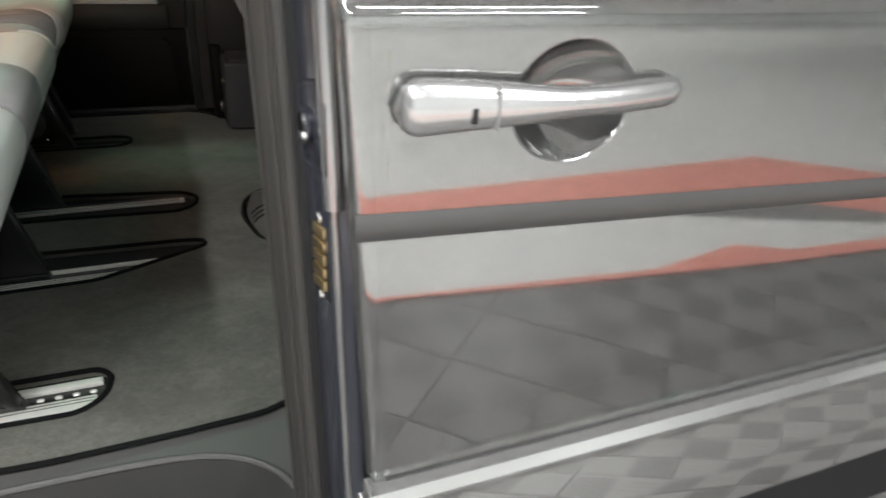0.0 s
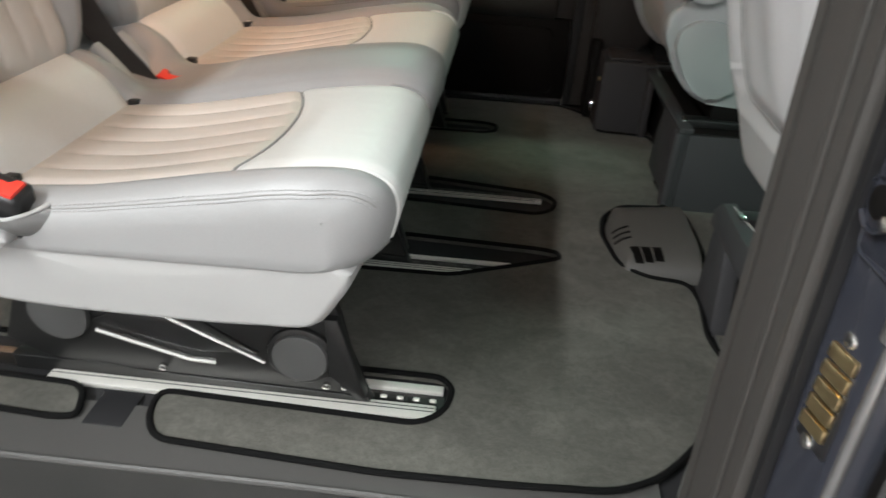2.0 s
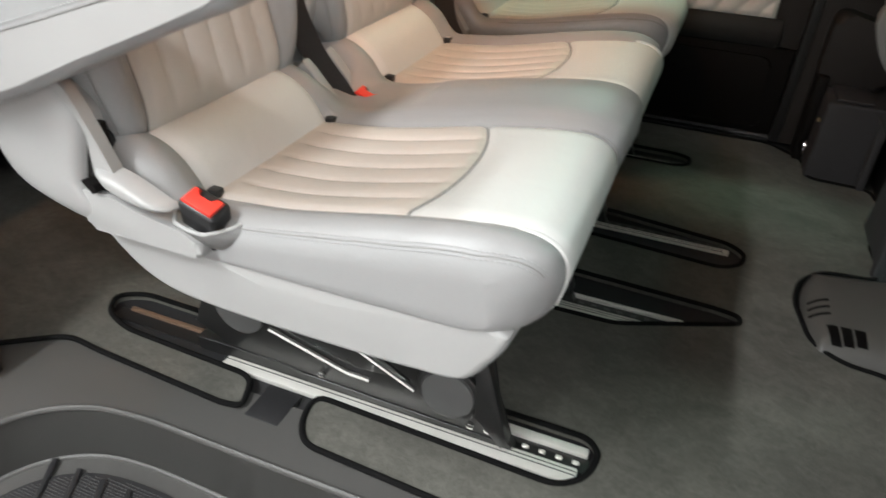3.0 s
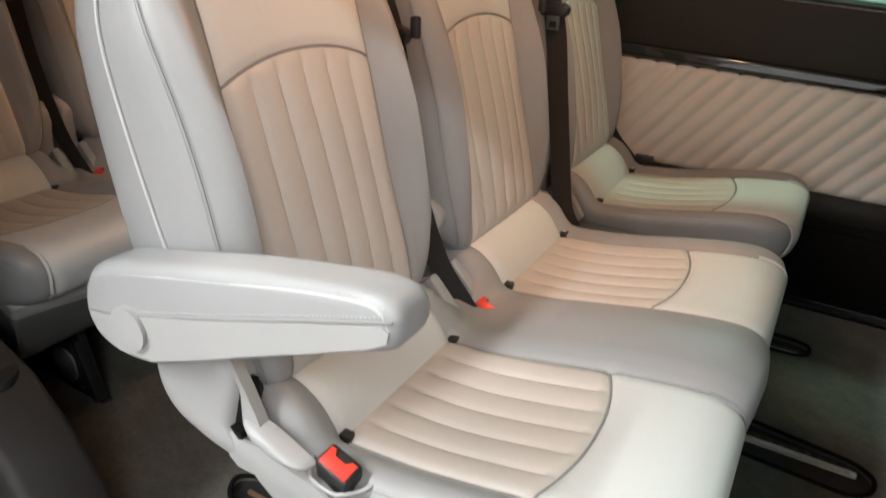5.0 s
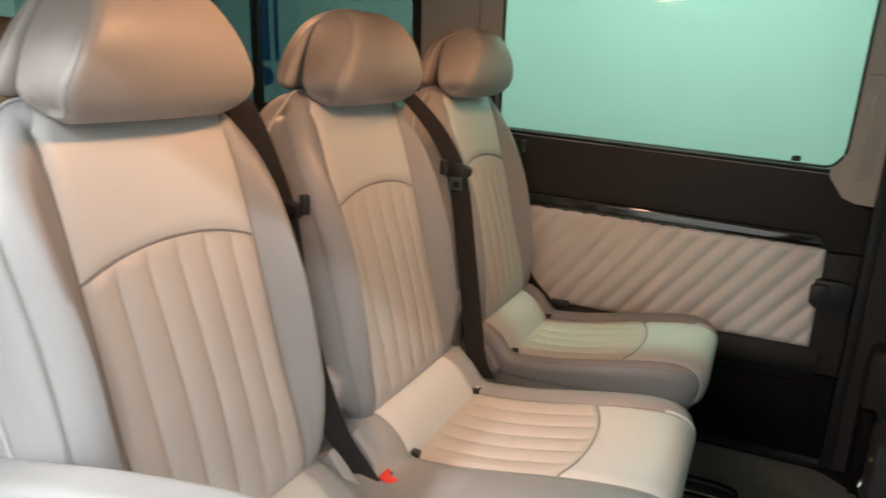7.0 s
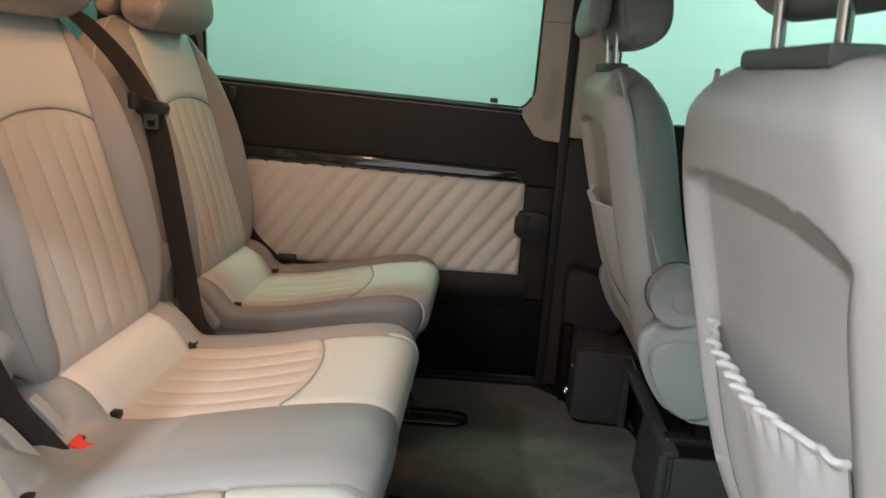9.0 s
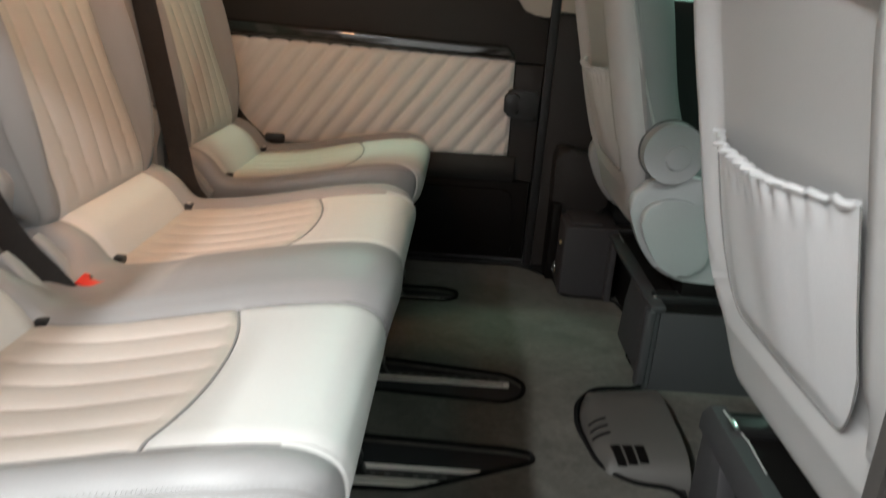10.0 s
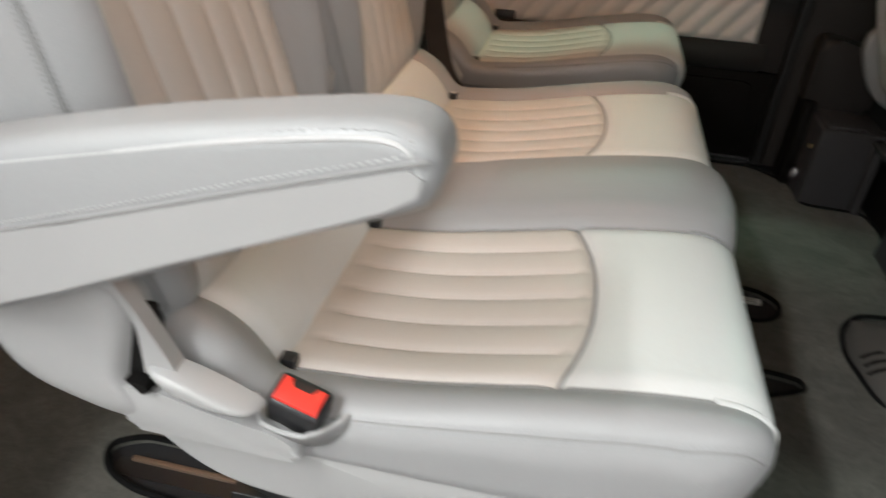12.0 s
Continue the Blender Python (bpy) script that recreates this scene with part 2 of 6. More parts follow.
M = {
    "light": leather("cream_grey_leather", (0.545, 0.545, 0.53)),
    "insert": leather("warm_cream_fluted_leather", (0.485, 0.462, 0.432)),
    "seat_flutes": leather("tanned_cream_fluted_leather", (0.480, 0.432, 0.388)),
    "grey": leather("mid_grey_leather", (0.268, 0.266, 0.265)),
    "head": leather("headrest_leather", (0.29, 0.262, 0.242)),
    "pipe": material("leather_piping", (0.44, 0.435, 0.43), 0.45, vary=0.05),
    "thread": material("stitching_thread", (0.31, 0.31, 0.31), 0.8),
    "groove": material("seam_groove", (0.22, 0.215, 0.21), 0.7),
    "shell": material("light_grey_seat_plastic", (0.325, 0.322, 0.316), 0.42, vary=0.03, scale=12, fine=0.02, fine_scale=700, bump=0.12),
    "cap": material("grey_cap_plastic", (0.075, 0.075, 0.074), 0.45, vary=0.04, fine=0.03, bump=0.1),
    "frame_black": material("black_steel_frame", (0.012, 0.012, 0.012), 0.33, vary=0.3, scale=14, fine=0.1, bump=0.06, rvary=0.1),
    "steel": material("bright_steel", (0.72, 0.71, 0.69), 0.24, 1.0, vary=0.06, scale=40, fine=0.05),
    "alu": material("anodised_aluminium_rail", (0.78, 0.76, 0.71), 0.42, 0.45, vary=0.10, scale=18, fine=0.08, fine_scale=500),
    # rail metal with shade and warm lamp light put into its brown
    "rail_shade_brown": material("shaded_brown_rail_strip", (0.16, 0.105, 0.07), 0.4, 0.3, vary=0.1, scale=18, fine=0.08),
    "black": material("black_plastic", (0.014, 0.014, 0.015), 0.45, vary=0.15, fine=0.1, bump=0.1),
    "red": material("red_plastic", (0.75, 0.045, 0.03), 0.35, vary=0.05),
    "belt": material("black_webbing", (0.046, 0.042, 0.040), 0.75, vary=0.15, scale=40, fine=0.25, fine_scale=700, bump=0.5),
    "dark": material("anthracite_trim_plastic", (0.029, 0.0265, 0.0255), 0.50, vary=0.10, scale=10, fine=0.06, fine_scale=800, bump=0.25, spec=0.2),
    # near-black trim, also used as painted shade in gaps and openings
    "lowdark": material("black_brown_trim_and_gap_shade", (0.0065, 0.0058, 0.0055), 0.55, vary=0.15, scale=10, fine=0.06, fine_scale=800, bump=0.25, spec=0.10),
    "sill": material("mid_grey_sill_plastic", (0.066, 0.064, 0.061), 0.42, vary=0.08, scale=9, fine=0.05, fine_scale=700, bump=0.25),
    "box": material("slate_grey_seat_base", (0.043, 0.042, 0.044), 0.55, vary=0.08, scale=9, fine=0.05, fine_scale=700, bump=0.2, spec=0.2),
    "beige": material("beige_pillar_trim", (0.50, 0.46, 0.41), 0.55, vary=0.04, scale=9, fine=0.03, fine_scale=600, bump=0.15),
    "lining": material("roof_lining_cloth", (0.45, 0.425, 0.39), 0.9, vary=0.04, fine=0.06, fine_scale=900, bump=0.4),
    "armpad": leather("pale_armrest_vinyl", (0.285, 0.287, 0.286), 0.42),
    "quilt": leather("quilted_door_leather", (0.66, 0.61, 0.565), 0.5),
    "burl": burl("dark_burl_veneer"),
    "carpet": carpet_material(),
    "bind": material("black_carpet_binding", (0.006, 0.006, 0.006), 0.9, vary=0.2, fine=0.3, fine_scale=900, bump=0.5, spec=0.08),
    "under": material("bare_floor_lining", (0.010, 0.010, 0.011), 0.75, vary=0.15, fine=0.1, bump=0.2),
    "vent": material("dark_grey_vent_plastic", (0.066, 0.063, 0.058), 0.5, vary=0.08, scale=12, fine=0.05, fine_scale=700, bump=0.2),
    "seal": material("grey_rubber_seal", (0.040, 0.037, 0.034), 0.5, vary=0.08, fine=0.06, fine_scale=500, bump=0.1),
    "tread": material("grey_tread_rubber", (0.045, 0.044, 0.044), 0.6, vary=0.15),
    "rubber": material("black_rubber", (0.010, 0.010, 0.011), 0.55, vary=0.15),
    "jamb": material("blue_grey_painted_jamb", (0.026, 0.028, 0.037), 0.22, 0.0, vary=0.06, scale=12, coat=0.4),
    "paint": material("silver_metallic_paint", (0.66, 0.66, 0.65), 0.04, 0.90, vary=0.02, scale=3, coat=1.0),
    "handle": material("silver_handle_paint", (0.56, 0.56, 0.555), 0.24, 0.85, vary=0.02, scale=3, coat=0.5),
    # silver colour stands in for the highlight on the blue-grey jamb's edge
    "jamb_highlight": material("silver_jamb_highlight", (0.34, 0.335, 0.335), 0.18, 0.8, vary=0.04, coat=0.6),
    "strip": material("grey_rubbing_strip", (0.060, 0.058, 0.056), 0.42, 0.0, vary=0.05, coat=0.1),
    "gold": material("brass_contact", (0.74, 0.58, 0.32), 0.30, 1.0, vary=0.15, scale=60),
    "mesh": leather("pocket_cloth", (0.60, 0.60, 0.605), 0.65),
    "bluegrey": material("pale_grey_hard_plastic", (0.33, 0.335, 0.335), 0.40, vary=0.03, fine=0.02),
    "tile_grey": material("grey_floor_tile_plastic", (0.140, 0.133, 0.128), 0.42, vary=0.12, scale=6, fine=0.06, bump=0.1),
    # darker copy of the tile grey, for quarters whose ribs catch less light
    "tile_quarter_shade": material("shaded_grey_floor_tile_plastic", (0.080, 0.075, 0.072), 0.36, vary=0.12, scale=6, fine=0.06, bump=0.1),
    "tile_red": material("red_floor_tile_plastic", (0.62, 0.21, 0.16), 0.42, vary=0.08, scale=6, fine=0.05, bump=0.1),
    "tile_white": material("pale_floor_tile_plastic", (0.55, 0.54, 0.52), 0.42, vary=0.08, scale=6, fine=0.05, bump=0.1),
    "wall": material("white_showroom_paint", (0.78, 0.79, 0.78), 0.8, vary=0.03, scale=2, fine=0.02, bump=0.1),
    "wall_far": material("grey_showroom_paint", (0.62, 0.64, 0.64), 0.8, vary=0.04, scale=1.3, fine=0.02, bump=0.1),
    "ceiling": material("showroom_ceiling_paint", (0.70, 0.71, 0.72), 0.85, vary=0.04, scale=2),
    "banner": material("pale_blue_banner_cloth", (0.62, 0.72, 0.78), 0.8, vary=0.03),
    "ink": material("dark_blue_print", (0.05, 0.12, 0.32), 0.7),
    "yellow": material("yellow_print", (0.80, 0.66, 0.05), 0.6),
    "white": material("white_print", (0.78, 0.78, 0.76), 0.6),
    "glass": glass("green_tinted_glass", (0.54, 0.725, 0.635)),
    "glass_clear": glass("light_green_glass", (0.67, 0.88, 0.80)),
    "glass_rear": glass("grey_green_rear_glass", (0.27, 0.385, 0.345)),
    "glass_dark": glass("privacy_glass", (0.07, 0.10, 0.095)),
}


# ---------------------------------------------------------------- builders
ROOT = {}


def finish(me, sharp):
    me.shade_smooth()
    me.set_sharp_from_angle(angle=radians(sharp))


def mesh_of(name, bm, mat, sharp=38):
    bmesh.ops.recalc_face_normals(bm, faces=bm.faces)
    me = bpy.data.meshes.new(name)
    bm.to_mesh(me)
    bm.free()
    me.materials.append(mat if not isinstance(mat, str) else M[mat])
    finish(me, sharp)
    return me


def thing(name, loc, label, category, group="", kind=""):
    """An Empty at the base of a thing; its parts are built in the world's metres and moved under it."""
    ob = tagged(new(name), label, category, group, kind)
    ob.location = loc
    ob.empty_display_size = 0.05
    ROOT[ob] = Vector(loc)
    return ob


def part(name, bm, mat, parent, label="", sharp=38):
    off = ROOT[parent]
    bmesh.ops.translate(bm, verts=bm.verts, vec=-off)
    ob = new(name, mesh_of(name, bm, mat, sharp))
    ob.parent = parent
    ROOT[ob] = off
    if label:
        tagged(ob, label)
    if name == "stitching":
        tagged(ob, kind="stuff")
    return ob


def solo(name, bm, mat, label, category="", group="", kind="", sharp=38):
    """A thing or a piece of the setting that is one mesh, with its origin at its middle."""
    lo = Vector([min(v.co[i] for v in bm.verts) for i in range(3)])
    hi = Vector([max(v.co[i] for v in bm.verts) for i in range(3)])
    base = Vector(((lo.x + hi.x) / 2, (lo.y + hi.y) / 2, lo.z))
    bmesh.ops.translate(bm, verts=bm.verts, vec=-base)
    ob = tagged(new(name, mesh_of(name, bm, mat, sharp)), label, category, group, kind)
    ob.location = base
    ROOT[ob] = base
    return ob


def box(x0, x1, y0, y1, z0, z1, bevel=0.0, seg=2, bm=None):
    bm = bm or bmesh.new()
    r = bmesh.ops.create_cube(bm, size=1)
    for v in r["verts"]:
        v.co = Vector(((x0 + x1) / 2 + v.co.x * (x1 - x0), (y0 + y1) / 2 + v.co.y * (y1 - y0), (z0 + z1) / 2 + v.co.z * (z1 - z0)))
    if bevel:
        edges = list({e for v in r["verts"] for e in v.link_edges})
        bmesh.ops.bevel(bm, geom=edges, offset=bevel, segments=seg, affect="EDGES", profile=0.5)
    return bm


def prism(pts, axis, a, b, bevel=0.0, seg=2, bm=None):
    """A polygon pulled along an axis. The polygon's coordinates are the two other axes in order."""
    bm = bm or bmesh.new()
    put = {"x": lambda p, d: (d, p[0], p[1]), "y": lambda p, d: (p[0], d, p[1]), "z": lambda p, d: (p[0], p[1], d)}[axis]
    lo, hi = [bm.verts.new(put(p, a)) for p in pts], [bm.verts.new(put(p, b)) for p in pts]
    n = len(pts)
    faces = [bm.faces.new(lo), bm.faces.new(hi[::-1])]
    faces += [bm.faces.new((lo[i], hi[i], hi[(i + 1) % n], lo[(i + 1) % n])) for i in range(n)]
    if bevel:
        edges = list({e for f in faces[:2] for e in f.edges})
        bmesh.ops.bevel(bm, geom=edges, offset=bevel, segments=seg, affect="EDGES", profile=0.5)
    return bm


def curve_points(pts, n, closed=False):
    """n points at even steps on a smooth curve through pts (2D or 3D)."""
    p = np.array(pts, float)
    m = len(p)
    dense = []
    for i in range(m if closed else m - 1):
        a, b, c, d = (p[(i + k) % m] if closed else p[min(max(i + k, 0), m - 1)] for k in (-1, 0, 1, 2))
        for s in np.linspace(0, 1, 24, endpoint=False):
            dense.append(0.5 * (2 * b + (c - a) * s + (2 * a - 5 * b + 4 * c - d) * s**2 + (3 * b - a - 3 * c + d) * s**3))
    dense.append(p[0] if closed else p[-1])
    dense = np.array(dense)
    length = np.r_[0, np.cumsum(np.linalg.norm(np.diff(dense, axis=0), axis=1))]
    at = np.linspace(0, length[-1], n + 1)[:-1] if closed else np.linspace(0, length[-1], n)
    return np.stack([np.interp(at, length, dense[:, k]) for k in range(p.shape[1])], 1)


def tube(pts, r, sides=8, closed=False, flat=1.0, bm=None):
    """A round cord along pts; flat squeezes it in z."""
    bm = bm or bmesh.new()
    pts = [Vector(p) for p in pts]
    n, rings = len(pts), []
    for i, p in enumerate(pts):
        q = (pts[(i + 1) % n] if closed or i < n - 1 else p) - (pts[i - 1] if closed or i else p)
        d = q.normalized()
        up = Vector((0, 0, 1)) if abs(d.z) < 0.9 else Vector((1, 0, 0))
        s = d.cross(up).normalized()
        u = s.cross(d)
        rings.append([bm.verts.new(p + r * (math.cos(a) * s + flat * math.sin(a) * u)) for a in (2 * math.pi * k / sides for k in range(sides))])
    for i in range(n if closed else n - 1):
        a, b = rings[i], rings[(i + 1) % n]
        for k in range(sides):
            bm.faces.new((a[k], a[(k + 1) % sides], b[(k + 1) % sides], b[k]))
    if not closed:
        bm.faces.new(rings[0][::-1])
        bm.faces.new(rings[-1])
    return bm


def disc(c, axis, r, depth, bevel=0.0, sides=32, bm=None):
    bm = bm or bmesh.new()
    ring = [(math.cos(2 * math.pi * k / sides) * r, math.sin(2 * math.pi * k / sides) * r) for k in range(sides)]
    k = "xyz".index(axis)
    o = [c[i] for i in range(3) if i != k]
    return prism([(o[0] + a, o[1] + b) for a, b in ring], axis, c[k] - depth / 2, c[k] + depth / 2, bevel, 2, bm)


def patch(fn, us, vs, bm=None):
    """A sheet of fn(u, v) over two lists of parameters."""
    bm = bm or bmesh.new()
    rows = [[bm.verts.new(fn(u, v)) for v in vs] for u in us]
    for a, b in zip(rows, rows[1:]):
        for k in range(len(vs) - 1):
            bm.faces.new((a[k], a[k + 1], b[k + 1], b[k]))
    return bm


class Body:
    """An upholstered body: a closed side profile swept across a width, its long edges rounded by r, with relief laid on along the normal."""

    def __init__(self, profile, middle, half, r, relief=None, n=240, setback=None, under=1.0):
        self.p = curve_points(profile, n, True)
        t = np.roll(self.p, -1, 0) - np.roll(self.p, 1, 0)
        t /= np.linalg.norm(t, axis=1)[:, None]
        area = np.sum(self.p[:, 0] * np.roll(self.p[:, 1], -1) - np.roll(self.p[:, 0], -1) * self.p[:, 1])
        self.nrm = np.stack([t[:, 1], -t[:, 0]], 1) * (1 if area > 0 else -1)
        self.setback = setback or (lambda x, y, nx: 0.0)
        self.n, self.middle, self.half, self.r = n, middle, half, r
        draw = np.minimum(r, self.thickness()) * (1 - (1 - under) * np.clip((-self.nrm[:, 1] - 0.1) / 0.5, 0, 1))
        for _ in range(2):
            draw = np.mean([np.roll(draw, k) for k in range(-5, 6)], axis=0)
        self.draw = draw  # how far the long edge is drawn in at each point
        self.relief = relief or (lambda x, y, z, nx, nz: 0.0)

    def thickness(self):
        """How far an edge may be drawn in at each point before it meets the other side."""
        lim = np.zeros(self.n)
        for i in range(self.n):
            d = self.p - self.p[i]
            inward = -(d @ self.nrm[i])
            off = np.abs(d[:, 0] * self.nrm[i][1] - d[:, 1] * self.nrm[i][0])
            hit = inward[(off < 0.012) & (inward > 0.006) & ((self.nrm @ self.nrm[i]) < 0.2)]
            lim[i] = 0.46 * hit.min() if len(hit) else 1.0
        k = 9
        low = np.min([np.roll(lim, s) for s in range(-k, k + 1)], axis=0)
        for _ in range(2):
            low = np.mean([np.roll(low, s) for s in range(-k, k + 1)], axis=0)
        return low

    def near(self, x, z):
        """The share of the way round the profile at which it passes nearest to a place."""
        return float(np.argmin((self.p[:, 0] - x) ** 2 + (self.p[:, 1] - z) ** 2)) / self.n

    def at(self, p, w):
        """p: share of the way round; w: -1..1 is the flat breadth, out to -2 or 2 the rounded edge."""
        i = (p % 1.0) * self.n
        a, f = int(i) % self.n, i - int(i)
        b = (a + 1) % self.n
        x, z = self.p[a] * (1 - f) + self.p[b] * f
        nx, nz = self.nrm[a] * (1 - f) + self.nrm[b] * f
        half = self.half(z) if callable(self.half) else self.half
        side, m = (1 if w >= 0 else -1), abs(w)
        if m <= 1:
            y, inset = m * (half - self.r), 0.0
        else:
            ang = (m - 1) * math.pi / 2
            y, inset = half - self.r + self.r * math.sin(ang), (self.draw[a] * (1 - f) + self.draw[b] * f) * (1 - math.cos(ang))
        d = self.relief(x, side * y, z, nx, nz) * (1 if m <= 1 else max(0.0, 2 - m)) - inset
        return Vector((x + nx * d - self.setback(x, side * y, nx), self.middle + side * y, z + nz * d))

    def cap(self, side, bm, n=90, crescent=False):
        # a softly padded end: rings that close towards the middle of the end
        rim = [self.at(k / n, 2 * side) for k in range(n)]
        if crescent:
            # a bent end: strips from one long side to the other
            rows = [[bm.verts.new(rim[k].lerp(rim[(n - k) % n], f)) for f in (0.0, 0.25, 0.5, 0.75, 1.0)] for k in range(n // 2 + 1)]
            for a, b in zip(rows, rows[1:]):
                for k in range(4):
                    bm.faces.new((a[k], a[k + 1], b[k + 1], b[k]))
            return
        mid = sum(rim, Vector()) / n
        swell = Vector((0, side * min(0.006, 0.3 * self.r), 0))
        wide = self.half if callable(self.half) else (lambda z: self.half)

        def inward(q, s):
            p = mid.lerp(q, s)
            p.y = self.middle + side * (wide(p.z) + s**6 * (side * (q.y - self.middle) - wide(q.z)))
            return p + swell * (1 - s * s) ** 2

        rings = [[bm.verts.new(inward(q, s)) for q in rim] for s in (1.0, 0.93, 0.8, 0.6, 0.35, 0.1)]
        for a, b in zip(rings, rings[1:]):
            for k in range(n):
                bm.faces.new((a[k], a[(k + 1) % n], b[(k + 1) % n], b[k]))
        bm.faces.new(rings[-1])

    def whole(self, nu=90, nv=10, edge=7, crescent=False):
        ws = [-2 + k / edge for k in range(edge)] + list(np.linspace(-1, 1, nv)) + [1 + (k + 1) / edge for k in range(edge)]
        bm = patch(lambda u, w: self.at(u, w), list(np.linspace(0, 1, nu + 1)), ws)
        for s in (-1, 1):
            self.cap(s, bm, n=nu, crescent=crescent)
        bmesh.ops.remove_doubles(bm, verts=bm.verts, dist=1e-5)
        return bm


def dome(outline, y0, h, n=10, p=3.0):
    """A pillow with its rim on the plane y0 that swells out by h towards the open doorway."""
    bm = bmesh.new()
    pts = [Vector(q) for q in outline]
    c = sum(pts, Vector((0, 0))) / len(pts)
    rings = []
    for s in [math.cos(k / n * math.pi / 2) for k in range(n)]:
        y = y0 - h * (1 - s**p) ** 0.5
        rings.append([bm.verts.new((c.x + (q.x - c.x) * s, y, c.y + (q.y - c.y) * s)) for q in pts])
    m = len(pts)
    for a, b in zip(rings, rings[1:]):
        for k in range(m):
            bm.faces.new((a[k], a[(k + 1) % m], b[(k + 1) % m], b[k]))
    bm.faces.new(rings[-1])
    bm.faces.new(rings[0])
    return bm


def bump_at(v, c, width):
    return math.exp(-(((v - c) / width) ** 2))


def rounded(pts, r, n=5):
    """A polygon with its corners rounded."""
    out, m = [], len(pts)
    for i in range(m):
        a, b, c = Vector(pts[i - 1]), Vector(pts[i]), Vector(pts[(i + 1) % m])
        u, v = a - b, c - b
        k = min(r, 0.45 * u.length, 0.45 * v.length)
        p, q = b + u.normalized() * k, b + v.normalized() * k
        for t in np.linspace(0, 1, n):
            s = p * (1 - t) ** 2 + b * 2 * t * (1 - t) + q * t * t
            out.append((s.x, s.y))
    return out


# ---------------------------------------------------------------- passenger seats
MID = 0.06  # middle of the nearest seat, across the van
INS = 0.144  # half the breadth of the quilted middle


def flutes(y, count, depth):
    return depth * (abs(math.sin((y + INS) / (2 * INS) * count * math.pi)) ** 0.48 - 0.77)


CUSHION = [(-0.660, 0.400), (-0.625, 0.425), (-0.585, 0.420), (-0.550, 0.398), (-0.524, 0.366), (-0.505, 0.356), (-0.46, 0.359), (-0.40, 0.366), (-0.32, 0.381), (-0.25, 0.395),
           (-0.17, 0.407), (-0.115, 0.411), (-0.084, 0.406), (-0.063, 0.391), (-0.056, 0.366), (-0.060, 0.341), (-0.067, 0.321), (-0.082, 0.307), (-0.110, 0.303), (-0.145, 0.302),
           (-0.20, 0.302), (-0.40, 0.302), (-0.56, 0.304), (-0.64, 0.335)]
CUSHION_REAR, CUSHION_ARC = -0.515, -0.252


def cushion_arc(v):
    return CUSHION_ARC + 0.029 * (1 - abs(v) ** 2.2)


def cushion_relief(x, y, z, nx, nz, centres):
    near = min(centres, key=lambda c: abs(y - c))
    a = abs(y - near)
    d = -0.006 * bump_at(a, INS, 0.006)
    top = min(1.0, max(0.0, nz + 0.2))
    if nz > 0.2 or nx > 0.3:
        s = max(0.0, min(1.0, (a - INS) / 0.04))
        d += 0.009 * s * s * (3 - 2 * s) * top
    if len(centres) > 1 and nz > 0.1:
        # one padded bridge between the two places, with a dip for the buckle at its rear
        m = bump_at(y, sum(centres) / 2, 0.075)
        fore = max(0.0, min(1.0, (x + 0.47) / 0.10))
        d += m * (0.014 * fore * top - 0.016 * (1 - fore) * top)
        d -= 0.085 * bump_at(y, sum(centres) / 2, 0.050) * max(0.0, min(1.0, (-0.512 - x) / 0.05)) * top
    if nz > 0.5 and z > 0.34:
        arc = cushion_arc(min(1.0, a / INS))
        if a < INS and CUSHION_REAR < x < arc:
            fade = min(1.0, (x - CUSHION_REAR) / 0.03, (arc - x) / 0.02)
            d += flutes(y - near, 6, 0.0062) * fade
        if a < INS + 0.01:
            d -= 0.005 * bump_at(x, arc, 0.006) + 0.008 * bump_at(x, CUSHION_REAR, 0.007)
        d -= 0.008 * bump_at(x, -0.36, 0.16) * max(0.0, 1 - (a / 0.17) ** 2)
    return d


BACK = [(-0.612, 0.402), (-0.597, 0.425), (-0.596, 0.46), (-0.612, 0.53), (-0.640, 0.63), (-0.660, 0.72), (-0.679, 0.80), (-0.700, 0.88), (-0.722, 0.945),
        (-0.742, 0.980), (-0.775, 0.995), (-0.812, 0.985), (-0.838, 0.945), (-0.846, 0.86), (-0.838, 0.74), (-0.815, 0.60), (-0.782, 0.48),
        (-0.745, 0.415), (-0.690, 0.392), (-0.640, 0.390)]


def back_half(z):
    if z > 0.82:
        return 0.222 - 0.060 * ((z - 0.82) / 0.175) ** 2.4
    return 0.222 - 0.035 * max(0.0, (0.56 - z) / 0.16) ** 1.5


def back_arch(v):
    return 0.796 + 0.028 * (1 - abs(v) ** 2.2)


def back_relief(x, y, z, nx, nz):
    a = abs(y)
    if nx < 0.2:
        return 0.0
    front = min(1.0, (nx - 0.2) / 0.4)
    d = -0.006 * bump_at(a, INS, 0.006)
    lift = 0.046 * max(0.0, math.sin(math.pi * min(1.0, max(0.0, (z - 0.40) / 0.565)))) ** 1.15
    s = max(0.0, min(1.0, (a - INS) / 0.045))
    d += lift * s * s * (3 - 2 * s)
    if a < INS:
        arch = back_arch(a / INS)
        if z < arch:
            d += flutes(y, 6, 0.0065) * min(1.0, max(0.0, (z - 0.43) / 0.04), (arch - z) / 0.02)
        d -= 0.005 * bump_at(z, arch, 0.006)
        d += 0.012 * bump_at(z, 0.62, 0.12) * (1 - (a / INS) ** 2)
    return d * front


PAD_FRONT = [(-0.684, 0.984), (-0.665, 1.006), (-0.656, 1.040), (-0.660, 1.078), (-0.676, 1.112), (-0.700, 1.132), (-0.730, 1.140), (-0.754, 1.130), (-0.764, 1.10), (-0.762, 1.04),
             (-0.754, 1.000), (-0.738, 0.979), (-0.712, 0.972)]
